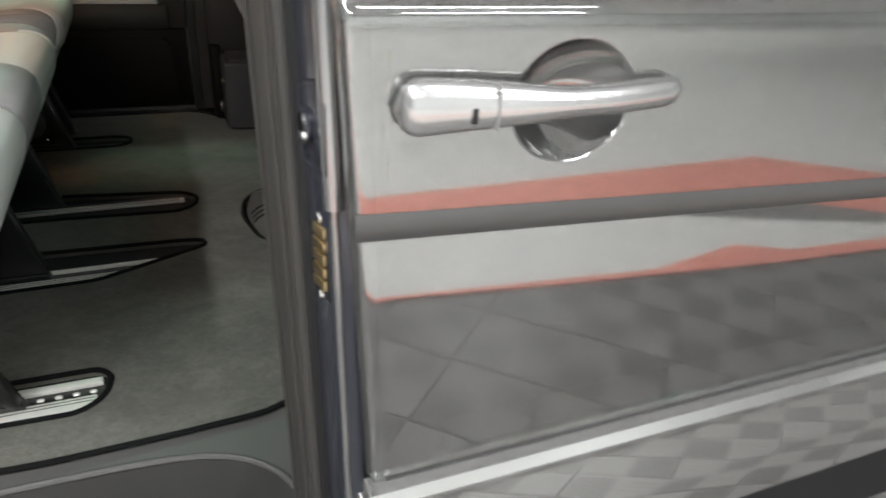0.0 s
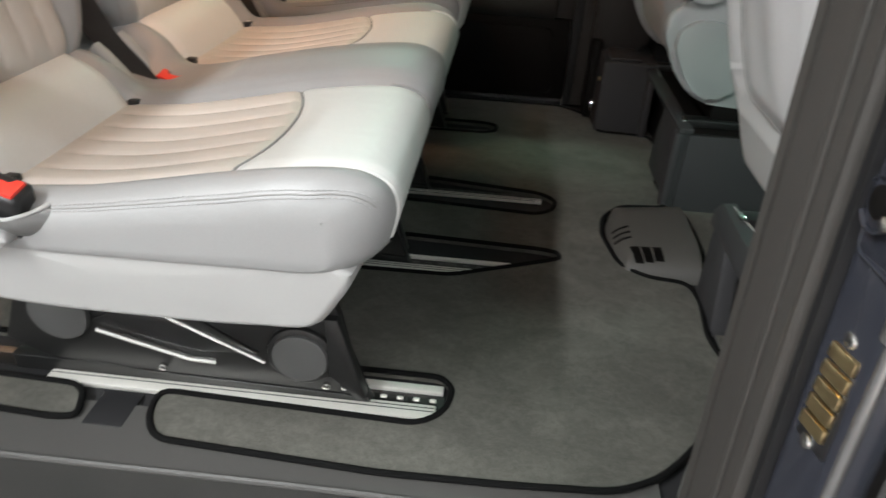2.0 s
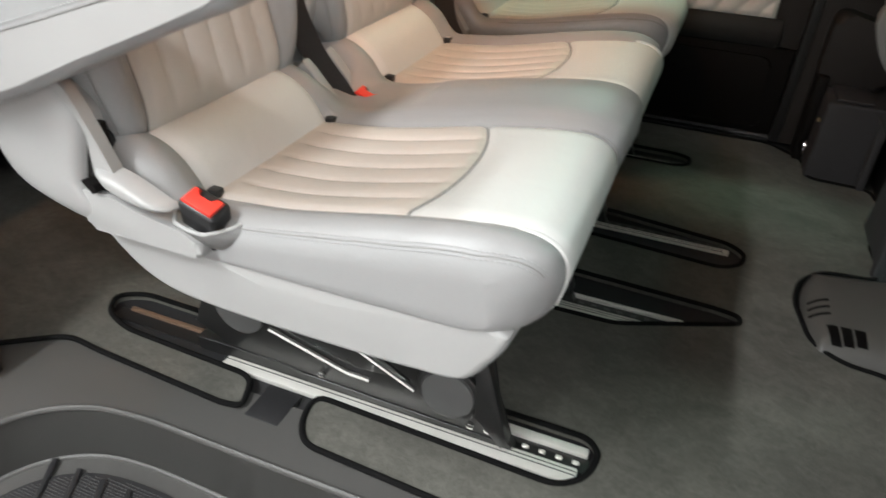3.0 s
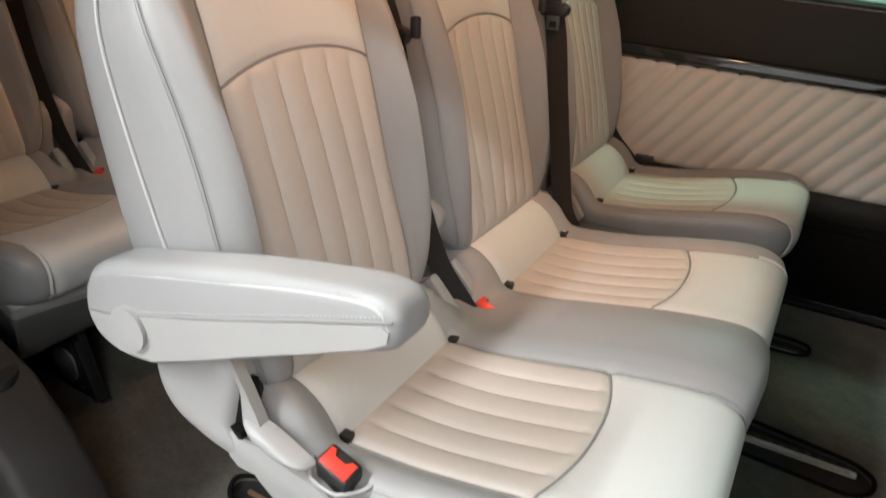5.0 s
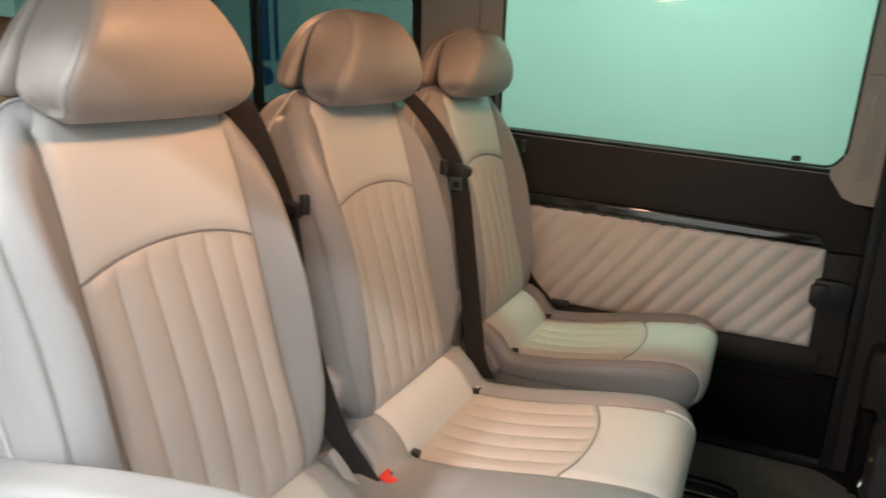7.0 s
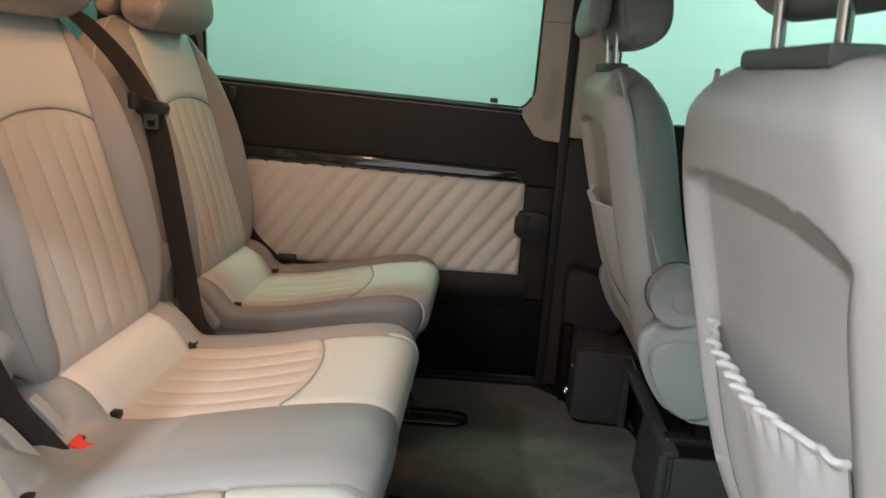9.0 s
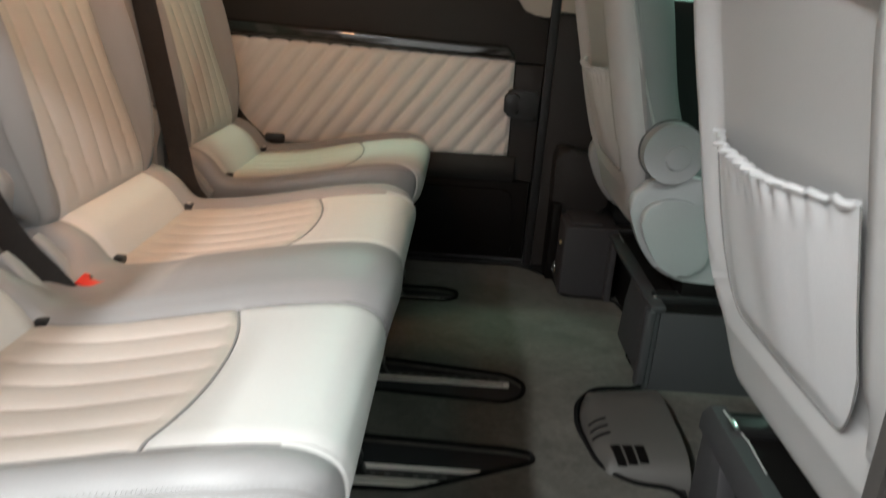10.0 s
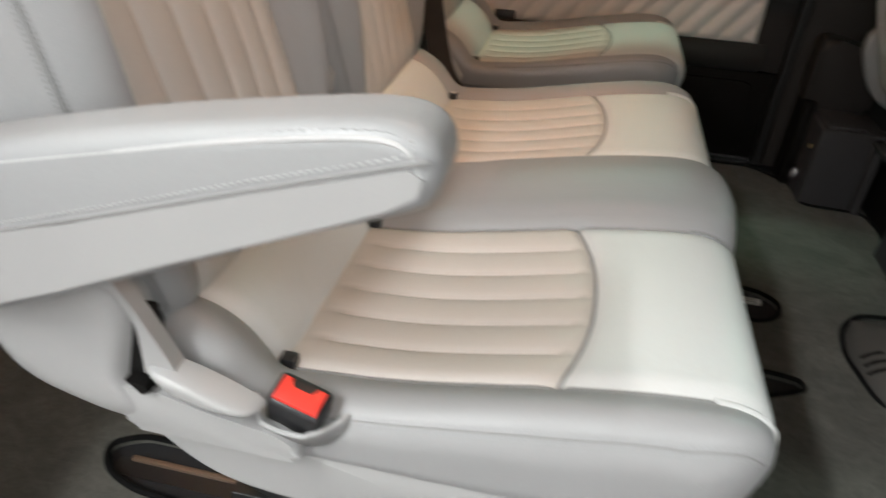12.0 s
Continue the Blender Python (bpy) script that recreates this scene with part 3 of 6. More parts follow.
PAD_REAR = [(-0.716, 1.130), (-0.750, 1.137), (-0.788, 1.122), (-0.812, 1.088), (-0.822, 1.040), (-0.818, 1.010), (-0.802, 0.998), (-0.786, 1.006), (-0.777, 1.045), (-0.768, 1.095), (-0.742, 1.118)]


def head_half(z):
    t = max(0.0, (z - 0.975) / 0.166)
    return 0.152 - 0.077 * t**1.6 - 0.026 * max(0.0, 1 - t / 0.24) ** 2


def build_headrest(seat, m, dx, dz, mat):
    """A front pad and a smaller rear pad that meet over the posts."""
    front = Body([(x + dx, z + dz) for x, z in PAD_FRONT], m, lambda z: head_half(z - dz), 0.017, lambda x, y, z, nx, nz: 0.008 * max(0.0, nx) * (1 - min(1.0, abs(y) / 0.12) ** 2), 200)
    head = part("headrest", front.whole(120, 18, 9), mat, seat, "leather headrest bent over a slot", 70)
    rear = Body([(x + dx, z + dz) for x, z in PAD_REAR], m, lambda z: head_half(z - dz) - 0.006, 0.022, None, 160)
    part("rear_pad", rear.whole(80, 8, 7, True), mat, head, "", 70)
    for side in (-1, 1):
        part("seam", tube([front.at(p, side * 1.62) for p in np.linspace(0, 1, 110)[:-1]], 0.0011, 5, True), "groove", head)


def stitches(pts, r=0.0008, on=0.6):
    """A row of stitches along a dense line of points."""
    bm = bmesh.new()
    for i in range(0, len(pts) - 1, 2):
        a, b = Vector(pts[i]), Vector(pts[i + 1])
        tube([a, a.lerp(b, on * 1.5 if on < 0.66 else 1)], r, 4, bm=bm)
    return bm


RIM = list(np.linspace(1, 2, 9))


def build_cushion(seat, centres, near_pad, far_pad):
    """The cushion of one or two places: fluted middles, smooth fronts, grey bolsters, piping and the plastic pan."""
    mid, r = (centres[0] - near_pad + centres[-1] + far_pad) / 2, min(0.040, near_pad - 0.004)
    half = centres[-1] - mid + INS + far_pad
    flat = half - r
    c = Body(CUSHION, mid, half, r, lambda x, y, z, nx, nz: cushion_relief(x, y + mid, z, nx, nz, centres),
             setback=lambda x, y, nx: 0.040 * max(0.0, (abs(y) - half + 0.075) / 0.075) ** 1.8 * max(0.0, min(1.0, (x + 0.24) / 0.12)), under=0.22)
    top_end = c.near(-0.082, 0.307)
    limit = c.near(-0.056, 0.37)
    table = [(c.p[k][0], k / c.n) for k in range(8, int(top_end * c.n) + 1) if k / c.n < limit and c.p[k][0] > -0.62]
    xs, ps = [q for q, _ in table], [q for _, q in table]
    p_rear = float(np.interp(CUSHION_REAR, xs, ps))
    sheet = lambda p, y: c.at(p, (y - mid) / flat)  # noqa: E731
    steps = list(np.linspace(0, 1, 36))
    for m in centres:
        fine, coarse = list(np.linspace(m - INS, m + INS, 61)), list(np.linspace(m - INS, m + INS, 25))
        p_arc = lambda y: float(np.interp(cushion_arc((y - m) / INS), xs, ps))  # noqa: E731
        part("seat_rear_panel", patch(lambda u, y: sheet(u * p_rear, y), list(np.linspace(0, 1, 20)), coarse), "light", seat, "smooth cream-grey leather roll", 60)
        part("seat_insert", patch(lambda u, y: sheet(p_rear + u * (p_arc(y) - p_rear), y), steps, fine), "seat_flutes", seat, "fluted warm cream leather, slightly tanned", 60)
        part("seat_front_panel", patch(lambda u, y: sheet(p_arc(y) + u * (top_end - p_arc(y)), y), steps, coarse), "light", seat, "smooth cream-grey leather", 60)
        part("seam", tube([sheet(p_arc(y), y) + Vector((0, 0, 0.0012)) for y in fine], 0.0021, 6), "groove", seat)
        for e in (-1, 1):
            pf = c.near(-0.115, 0.411)
            outer_edge = (m == centres[0] and e < 0) or (m == centres[-1] and e > 0)
            part("piping", tube([sheet(p, m + e * (INS + 0.003)) + Vector((0.002, 0, 0.001)) for p in np.linspace(pf, top_end, 24)], 0.0040 if outer_edge else 0.0016, 8), "light" if outer_edge else "groove", seat)
            part("seam", tube([sheet(p, m + e * (INS + 0.001)) + Vector((0, 0, 0.0008)) for p in np.linspace(p_rear, pf, 40)], 0.0016, 5), "groove", seat)
        for dy in (-0.140, 0.150):
            low = 0.006 if dy > 0 and len(centres) > 1 and m == centres[0] else 0.0
            clip = part("anchor_clip", box(-0.524, -0.508, m + dy - 0.0075, m + dy + 0.0075, 0.340, 0.3600 - low, 0.002), "black", seat, "black anchor clip")
            if dy > 0 and not low:
                part("anchor_slot", box(-0.5085, -0.5072, m + dy - 0.0042, m + dy + 0.0042, 0.3475, 0.3555), "insert", clip)
                part("anchor_slot", box(-0.5200, -0.5120, m + dy - 0.0042, m + dy + 0.0042, 0.3598, 0.3608), "insert", clip)
    for k in range(len(centres) - 1):
        ys = list(np.linspace(centres[k] + INS, centres[k + 1] - INS, 40))
        part("seat_bridge", patch(lambda u, y: sheet(u * top_end, y), list(np.linspace(0, 1, 70)), ys), "grey", seat, "mid-grey leather bridge between the two places", 60)
    for side in (-1, 1):
        w0 = (centres[0 if side < 0 else -1] + side * INS - mid) * side / flat
        bm = patch(lambda p, w: c.at(p, side * w), list(np.linspace(0, 1, 161)), list(np.linspace(w0, 1, 6))[:-1] + RIM)
        c.cap(side, bm, n=160, crescent=True)
        bmesh.ops.remove_doubles(bm, verts=bm.verts, dist=1e-5)
        part("seat_bolster", bm, "grey", seat, "mid-grey leather bolster", 70)
        under = patch(lambda u, w: c.at(top_end + u * (1 - top_end), side * w), list(np.linspace(0, 1, 50)), list(np.linspace(0, w0, 4)))
        part("bolster_underside", under, "grey", seat, "", 60)
        pa, pb = c.near(-0.47, 0.359), c.near(-0.060, 0.385)

        def rise(f):
            """The stitched line turns up over the front corner."""
            return 0.34 * max(0.0, (f - 0.84) / 0.16) ** 1.5

        for w in (1.50, 1.63):
            line = [c.at(pa + f * (pb - pa), side * (w - rise(f))) + Vector((0, side * 0.0008, 0.0008)) for f in np.linspace(0, 1, 150)]
            part("stitching", stitches(line), "thread", seat)
        part("seam", tube([c.at(pa + f * (pb - pa), side * (1.565 - rise(f))) + Vector((0, side * 0.0002, 0.0002)) for f in np.linspace(0, 1, 70)], 0.0009, 5), "groove", seat)
    pan = Body([(-0.665, 0.345), (-0.640, 0.292), (-0.575, 0.240), (-0.48, 0.224), (-0.30, 0.222), (-0.20, 0.225), (-0.136, 0.230), (-0.108, 0.256), (-0.088, 0.312),
                (-0.20, 0.318), (-0.45, 0.318), (-0.60, 0.340)], mid, half - 0.004, 0.008, n=160,
               setback=lambda x, y, nx: 0.022 * max(0.0, (abs(y) - half + 0.075) / 0.075) ** 1.8 * max(0.0, min(1.0, (x + 0.24) / 0.12)))
    part("seat_pan", pan.whole(80, 6, 6), "shell", seat, "light grey plastic seat pan")


def build_backrest(seat, m):
    b = Body(BACK, m, back_half, 0.040, back_relief)
    p_top = b.near(-0.775, 0.995)
    table = [(b.p[k][1], k / b.n) for k in range(int(p_top * b.n) + 1)]
    zs, ps = [q for q, _ in table], [q for _, q in table]

    def w_at(p):
        z = b.p[int(p * b.n) % b.n][1]
        return min(1.0, INS / (back_half(z) - 0.040))

    p_arch = lambda v: float(np.interp(back_arch(v), zs, ps))  # noqa: E731
    vs, vc = list(np.linspace(-1, 1, 61)), list(np.linspace(-1, 1, 25))

    def mid_at(p, v):
        return b.at(p, v * w_at(p))

    part("backrest_insert", patch(lambda u, v: mid_at(u * p_arch(v), v), list(np.linspace(0, 1, 44)), vs), "insert", seat, "fluted warm cream leather", 60)
    part("backrest_panel", patch(lambda u, v: mid_at(p_arch(v) + u * (p_top - p_arch(v)), v), list(np.linspace(0, 1, 26)), vc), "light", seat, "smooth cream-grey leather", 60)
    for side in (-1, 1):
        bm = patch(lambda u, q: b.at(u * p_top, side * (w_at(u * p_top) + (1 - w_at(u * p_top)) * q if q <= 1 else q)), list(np.linspace(0, 1, 70)), list(np.linspace(0, 1, 9))[:-1] + RIM)
        part("backrest_bolster", bm, "grey", seat, "mid-grey leather bolster", 60)

        def side_at(u, s):
            f, k = b.at(u * p_top, 2 * side), b.at(1 - u * (1 - p_top), 2 * side)
            q = f.lerp(k, s)
            return q + Vector((0, side * 0.004 * math.sin(math.pi * s) * math.sin(math.pi * u), 0))

        part("side_panel", patch(side_at, list(np.linspace(0, 1, 60)), list(np.linspace(0, 1, 14))), "grey", seat, "", 70)
        drift = lambda p: 0.42 * (p / p_top / 0.95) ** 7  # noqa: E731
        for w in (1.53, 1.60):
            line = [b.at(p, side * min(2.0, w + drift(p))) + Vector((0.0005, side * 0.0006, 0)) for p in np.linspace(0.03, p_top * 0.94, 240)]
            part("stitching", stitches(line, 0.0006), "groove", seat)
        part("seam", tube([b.at(p, side * min(2.0, 1.56 + drift(p))) + Vector((0.0004, side * 0.0004, 0)) for p in np.linspace(0.02, p_top * 0.95, 60)], 0.0008, 5), "groove", seat)
        part("seam", tube([mid_at(p, side * 1.0) + Vector((0.0006, 0, 0)) for p in np.linspace(0.01, p_top * 0.9, 60)], 0.0014, 5), "groove", seat)
        run = [side_at(u, 0.20 + 0.40 * u) + Vector((0, side * 0.0012, 0.001 * u)) for u in np.linspace(0.20, 0.90, 15)]
        run += [b.at(p_top, side * w) + Vector((0, side * 0.001, 0.0015)) for w in (1.62, 1.4, 1.1, 0.8)]
        part("piping", tube(curve_points(run, 90), 0.0024, 8), "pipe", seat)
    part("seam", tube([mid_at(p_arch(v), v) + Vector((0.0012, 0, 0)) for v in vs], 0.0021, 6), "groove", seat)
    bm = patch(lambda u, w: b.at(p_top + u * (1 - p_top), w), list(np.linspace(0, 1, 50)), [-w for w in RIM[::-1]] + list(np.linspace(-1, 1, 8))[1:-1] + RIM)
    part("back_cover", bm, "grey", seat, "mid-grey leather back", 60)
    build_headrest(seat, m, 0.0, 0.0, "head")
    for side in (-1, 1):
        part("headrest_post", tube([(-0.745, m + side * 0.06, 0.96), (-0.740, m + side * 0.06, 1.04)], 0.006, 10), "steel", seat, "steel headrest post")
    part("post_collar", box(-0.79, -0.74, m - 0.095, m + 0.095, 0.982, 1.001, 0.006), "cap", seat, "grey plastic collar")
    # belt from the far shoulder
    sy = m + 0.235
    dx, dy = BELT[m]
    share = (0, 0, 0, 0.3, 0.8, 1, 1, 0.6, 0.1, 0)
    run = curve_points([(x + dx * k, y + dy * k, z) for k, (x, y, z) in zip(share, [(-0.830, sy - 0.05, 0.93), (-0.800, sy - 0.045, 0.985), (-0.775, sy - 0.035, 1.000), (-0.745, sy - 0.018, 0.975), (-0.70, sy + 0.008, 0.89), (-0.664, sy + 0.020, 0.79), (-0.636, sy + 0.020, 0.62), (-0.596, sy + 0.018, 0.45), (-0.566, sy + 0.020, 0.372), (-0.538, sy + 0.022, 0.330)])], 54)
    bm = bmesh.new()
    rows = []
    for k, q in enumerate(run):
        q = Vector(q)
        wide = Vector((0.35, 0.94, 0)).lerp(Vector((0.93, 0.36, 0)), min(1.0, k / 26)).normalized() * 0.0235
        rows.append([bm.verts.new(q + s * wide) for s in (-1, -0.4, 0.4, 1)])
    for r0, r1 in zip(rows, rows[1:]):
        for k in range(3):
            bm.faces.new((r0[k], r0[k + 1], r1[k + 1], r1[k]))
    bmesh.ops.solidify(bm, geom=bm.faces[:], thickness=0.0016)
    belt = part("seat_belt", bm, "belt", seat, "black webbing belt")
    tq = Vector((-0.664 + dx, sy + 0.020 + dy, 0.79))
    bm = prism(rounded([(tq.x - 0.034, tq.z + 0.006), (tq.x + 0.030, tq.z + 0.006), (tq.x + 0.034, tq.z + 0.030), (tq.x - 0.030, tq.z + 0.044)], 0.008), "y", tq.y - 0.011, tq.y + 0.010, 0.003)
    part("tongue_grip", bm, "black", belt, "black plastic tongue grip")
    bm = bmesh.new()
    for x0, x1, z0, z1 in ((-0.014, 0.018, -0.004, 0.008), (-0.014, -0.006, -0.018, -0.004), (0.010, 0.018, -0.018, -0.004), (-0.014, 0.018, -0.023, -0.018)):
        box(tq.x + x0, tq.x + x1, tq.y - 0.0150, tq.y - 0.0115, tq.z + z0, tq.z + z1, 0, 1, bm)
    part("tongue", bm, "steel", belt, "bright steel belt tongue")
    part("belt_guide", box(-0.802, -0.752, sy - 0.075, sy - 0.008, 0.985, 1.008, 0.008, 3), "head", seat, "leather belt guide on the shoulder")
    part("release_loop", box(-0.662, -0.646, m + 0.226, m + 0.238, 0.812, 0.846, 0.004), "black", seat, "black release loop")
    # hinge fittings at both sides
    for side in (-1, 1):
        y_in, y_out = m + side * 0.200, m + side * 0.224
        near_side = m == MID and side < 0
        cover = [(-0.622, 0.500), (-0.660, 0.532), (-0.715, 0.525), (-0.770, 0.488), (-0.793, 0.435), (-0.790, 0.385), (-0.760, 0.340), (-0.690, 0.316), (-0.645, 0.318), (-0.640, 0.36), (-0.640, 0.43)]
        if near_side:
            cover = [(-0.636, 0.520), (-0.668, 0.545), (-0.715, 0.545), (-0.754, 0.512), (-0.770, 0.465), (-0.774, 0.424), (-0.766, 0.384), (-0.738, 0.350), (-0.680, 0.327), (-0.634, 0.319), (-0.618, 0.335), (-0.629, 0.370), (-0.622, 0.402), (-0.611, 0.445), (-0.613, 0.480)]
        shape = curve_points(cover, 60, True)
        bm = dome(shape, m - 0.200, 0.038, 14, 8.0) if near_side else prism(shape, "y", min(y_in, m + side * 0.236), max(y_in, m + side * 0.238), 0.011, 6)
        part("recliner_cover", bm, "shell", seat, "light grey plastic recliner cover", 70)
        arm = [(-0.598, 0.418), (-0.628, 0.390), (-0.645, 0.33), (-0.600, 0.318), (-0.535, 0.322), (-0.530, 0.335), (-0.550, 0.362), (-0.582, 0.404)]
        if near_side:
            arm = rounded([(-0.640, 0.520), (-0.618, 0.499), (-0.597, 0.458), (-0.577, 0.412), (-0.572, 0.392), (-0.606, 0.394), (-0.606, 0.404), (-0.604, 0.452), (-0.618, 0.482), (-0.645, 0.50)], 0.010)
            foot = rounded([(-0.646, 0.372), (-0.600, 0.374), (-0.560, 0.362), (-0.490, 0.350), (-0.47, 0.335), (-0.47, 0.318), (-0.640, 0.318)], 0.010)
            # solid near-black block imitates the shade in the gap
            part("hinge_shade_block", box(-0.640, -0.600, m - 0.224, m - 0.206, 0.366, 0.458), "lowdark", seat, "black block put in for the shaded gap beside the hinge")
            part("hinge_foot", prism(foot, "y", m - 0.232, m - 0.200, 0.006, 3), "shell", seat, "light grey plastic bracket foot")
        part("hinge_bracket", prism(arm, "y", m + side * (0.218 if near_side else 0.204), m + side * (0.234 if near_side else 0.226), 0.006, 3), "shell", seat, "light grey plastic bracket")
        if near_side:
            lever = [(-0.612, 0.412), (-0.590, 0.412), (-0.562, 0.406), (-0.532, 0.394), (-0.506, 0.381), (-0.500, 0.374), (-0.514, 0.370), (-0.556, 0.377), (-0.600, 0.392)]
            part("recline_lever", dome(rounded(lever, 0.010, 8), m - 0.218, 0.029, 12, 4.0), "shell", seat, "light grey lever", 70)
            # solid near-black wedge imitates the shade below the lever
            part("lever_shade_wedge", prism([(-0.626, 0.390), (-0.608, 0.387), (-0.604, 0.379), (-0.612, 0.375)], "y", m - 0.2385, m - 0.225), "lowdark", seat, "black wedge put in for the shaded gap under the lever")
        if near_side:
            part("hinge_plate", prism([(-0.67, 0.32), (-0.60, 0.32), (-0.60, 0.40), (-0.625, 0.48), (-0.67, 0.50)], "y", m + side * 0.190, m + side * 0.206, 0.002), "black", seat, "black steel hinge plate")


def build_buckle(seat, bx, by, bz, pocket):
    turn = Matrix.Translation((bx, by, bz)) @ Euler((radians(16), radians(16), radians(-4))).to_matrix().to_4x4() @ Matrix.Translation((-bx, -by, -bz))
    bm = box(bx - 0.027, bx + 0.025, by - 0.017, by + 0.017, bz - 0.045, bz + 0.032, 0.006, 3)
    bmesh.ops.transform(bm, matrix=turn, verts=bm.verts)
    buckle = part("buckle", bm, "black", seat, "black plastic belt buckle")
    bm = prism([(bx - 0.022, by - 0.013), (bx + 0.020, by - 0.013), (bx + 0.020, by + 0.011), (bx + 0.011, by + 0.011), (bx + 0.009, by + 0.001), (bx - 0.011, by + 0.001), (bx - 0.013, by + 0.011), (bx - 0.022, by + 0.011)], "z", bz + 0.028, bz + 0.0365, 0.002)
    bmesh.ops.transform(bm, matrix=turn, verts=bm.verts)
    part("release_button", bm, "red", buckle, "red release button")
    if pocket:
        # an open cup moulded out of the bolster's side
        lip = curve_points([(bx - 0.040, 0.372), (bx - 0.030, 0.362), (bx - 0.012, 0.354), (bx + 0.010, 0.352), (bx + 0.026, 0.354), (bx + 0.038, 0.357), (bx + 0.046, 0.360)], 34)
        foot = curve_points([(bx - 0.048, 0.352), (bx - 0.036, 0.334), (bx - 0.016, 0.322), (bx + 0.012, 0.316), (bx + 0.034, 0.322), (bx + 0.052, 0.334), (bx + 0.064, 0.350)], 34)

        def cup(k, v):
            out = min(1.0, max(0.0, min((k + 1.0) / 8, (33 - k) / 12))) ** 0.7 * math.cos(v * math.pi / 2) ** 0.75
            x, z = lip[int(k)] * (1 - v) + foot[int(k)] * v
            return Vector((x, by + 0.003 - 0.029 * out, z))

        bm = patch(cup, range(34), list(np.linspace(0, 1, 14)))
        bmesh.ops.solidify(bm, geom=bm.faces[:], thickness=0.003)
        part("buckle_pocket", bm, "shell", seat, "light grey pocket for the buckle", 60)
        part("pocket_lip", tube([cup(k, 0.0) + Vector((0, 0.0005, 0)) for k in range(34)], 0.0028, 8), "shell", seat)


def build_leg(seat, y, out):
    prof = [(-0.660, 0.050), (-0.600, 0.020), (-0.50, 0.016), (-0.118, 0.006), (-0.112, 0.012), (-0.140, 0.085), (-0.150, 0.150), (-0.175, 0.225), (-0.585, 0.225), (-0.630, 0.12)]
    side = part("leg_frame", prism(prof, "y", y - 0.008, y + 0.008, 0.003), "frame_black", seat, "black pressed-steel leg frame")
    ry = y + out * 0.011
    part("rib", tube([(-0.509, ry, 0.086), (-0.374, ry, 0.048), (-0.335, ry, 0.047)], 0.0048, 8), "steel", side, "bright edge of the pressing")
    part("rib", tube([(-0.405, ry, 0.125), (-0.262, ry, 0.055)], 0.0036, 8), "steel", side, "bright edge of the pressing")
    part("pressing", prism([(-0.52, 0.10), (-0.36, 0.062), (-0.27, 0.07), (-0.36, 0.125), (-0.42, 0.15)], "y", min(y + out * 0.006, y + out * 0.011), max(y + out * 0.006, y + out * 0.011), 0.002), "frame_black", side)
    part("hub_ring", disc((-0.207, y + out * 0.010, 0.075), "y", 0.050, 0.012, 0.004), "frame_black", side)
    part("hub_cap", disc((-0.207, y + out * 0.015, 0.075), "y", 0.041, 0.014, 0.004), "cap", side, "grey plastic hub cap")
    part("hub_cap", disc((-0.560, y + out * 0.012, 0.110), "y", 0.045, 0.014, 0.004), "cap", side, "grey plastic hub cap")
    part("brace", prism([(-0.150, 0.150), (-0.112, 0.012), (-0.122, 0.004), (-0.165, 0.05), (-0.168, 0.15)], "y", min(y, y + out * 0.020), max(y, y + out * 0.020), 0.002), "frame_black", side)
    for x, z in ((-0.172, 0.022), (-0.145, 0.024), (-0.42, 0.026)):
        part("bolt", disc((x, y + out * 0.011, z), "y", 0.006, 0.008, 0.002, 12), "steel", side, "steel bolt")
    foot = prism([(-0.66, -0.0095), (-0.105, -0.0095), (-0.112, 0.006), (-0.45, 0.012), (-0.50, 0.018), (-0.66, 0.018)], "y", y - 0.009, y + 0.012, 0.002)
    part("rail_shoe", foot, "frame_black", seat, "black steel shoe locked on the rail")


def build_seat(name, label, centres, legs, buckles, near_pad=0.068):
    mid = sum(centres) / len(centres)
    seat = thing(name, (-0.35, mid, -0.0095), label, "car seat", "second row seats")
    build_cushion(seat, centres, near_pad, 0.068)
    for m in centres:
        build_backrest(seat, m)
    for b in buckles:
        build_buckle(seat, *b)
    for y, out in legs:
        build_leg(seat, y, out)
    ys = [y for y, _ in legs]
    part("cross_bar", box(-0.52, -0.22, min(ys), max(ys), 0.17, 0.208, 0.004), "frame_black", seat)
    return seat


SEAT_A, SEAT_B, SEAT_C = MID, MID + 0.505, 1.100
# how far each belt hangs behind and beside its shoulder
BELT = {SEAT_A: (-0.050, 0.0), SEAT_B: (0.008, 0.062), SEAT_C: (-0.075, 0.0)}
double_seat = build_seat("double_seat", "two-place grey leather bench seat with fluted cream middles", [SEAT_A, SEAT_B], [(-0.006, -1), (0.392, 1), (0.724, 1)],
                         [(-0.478, SEAT_A - 0.203, 0.356, True), (-0.522, SEAT_A + 0.288, 0.319, False)])
single_seat = build_seat("single_seat", "single grey leather seat beside the tinted window", [SEAT_C], [(1.134, -1), (1.235, 1)], [], 0.040)
part("belt_stalk", box(-0.53, -0.475, SEAT_C + 0.206, SEAT_C + 0.222, 0.362, 0.386, 0.005), "black", single_seat, "black belt stalk against the wall")
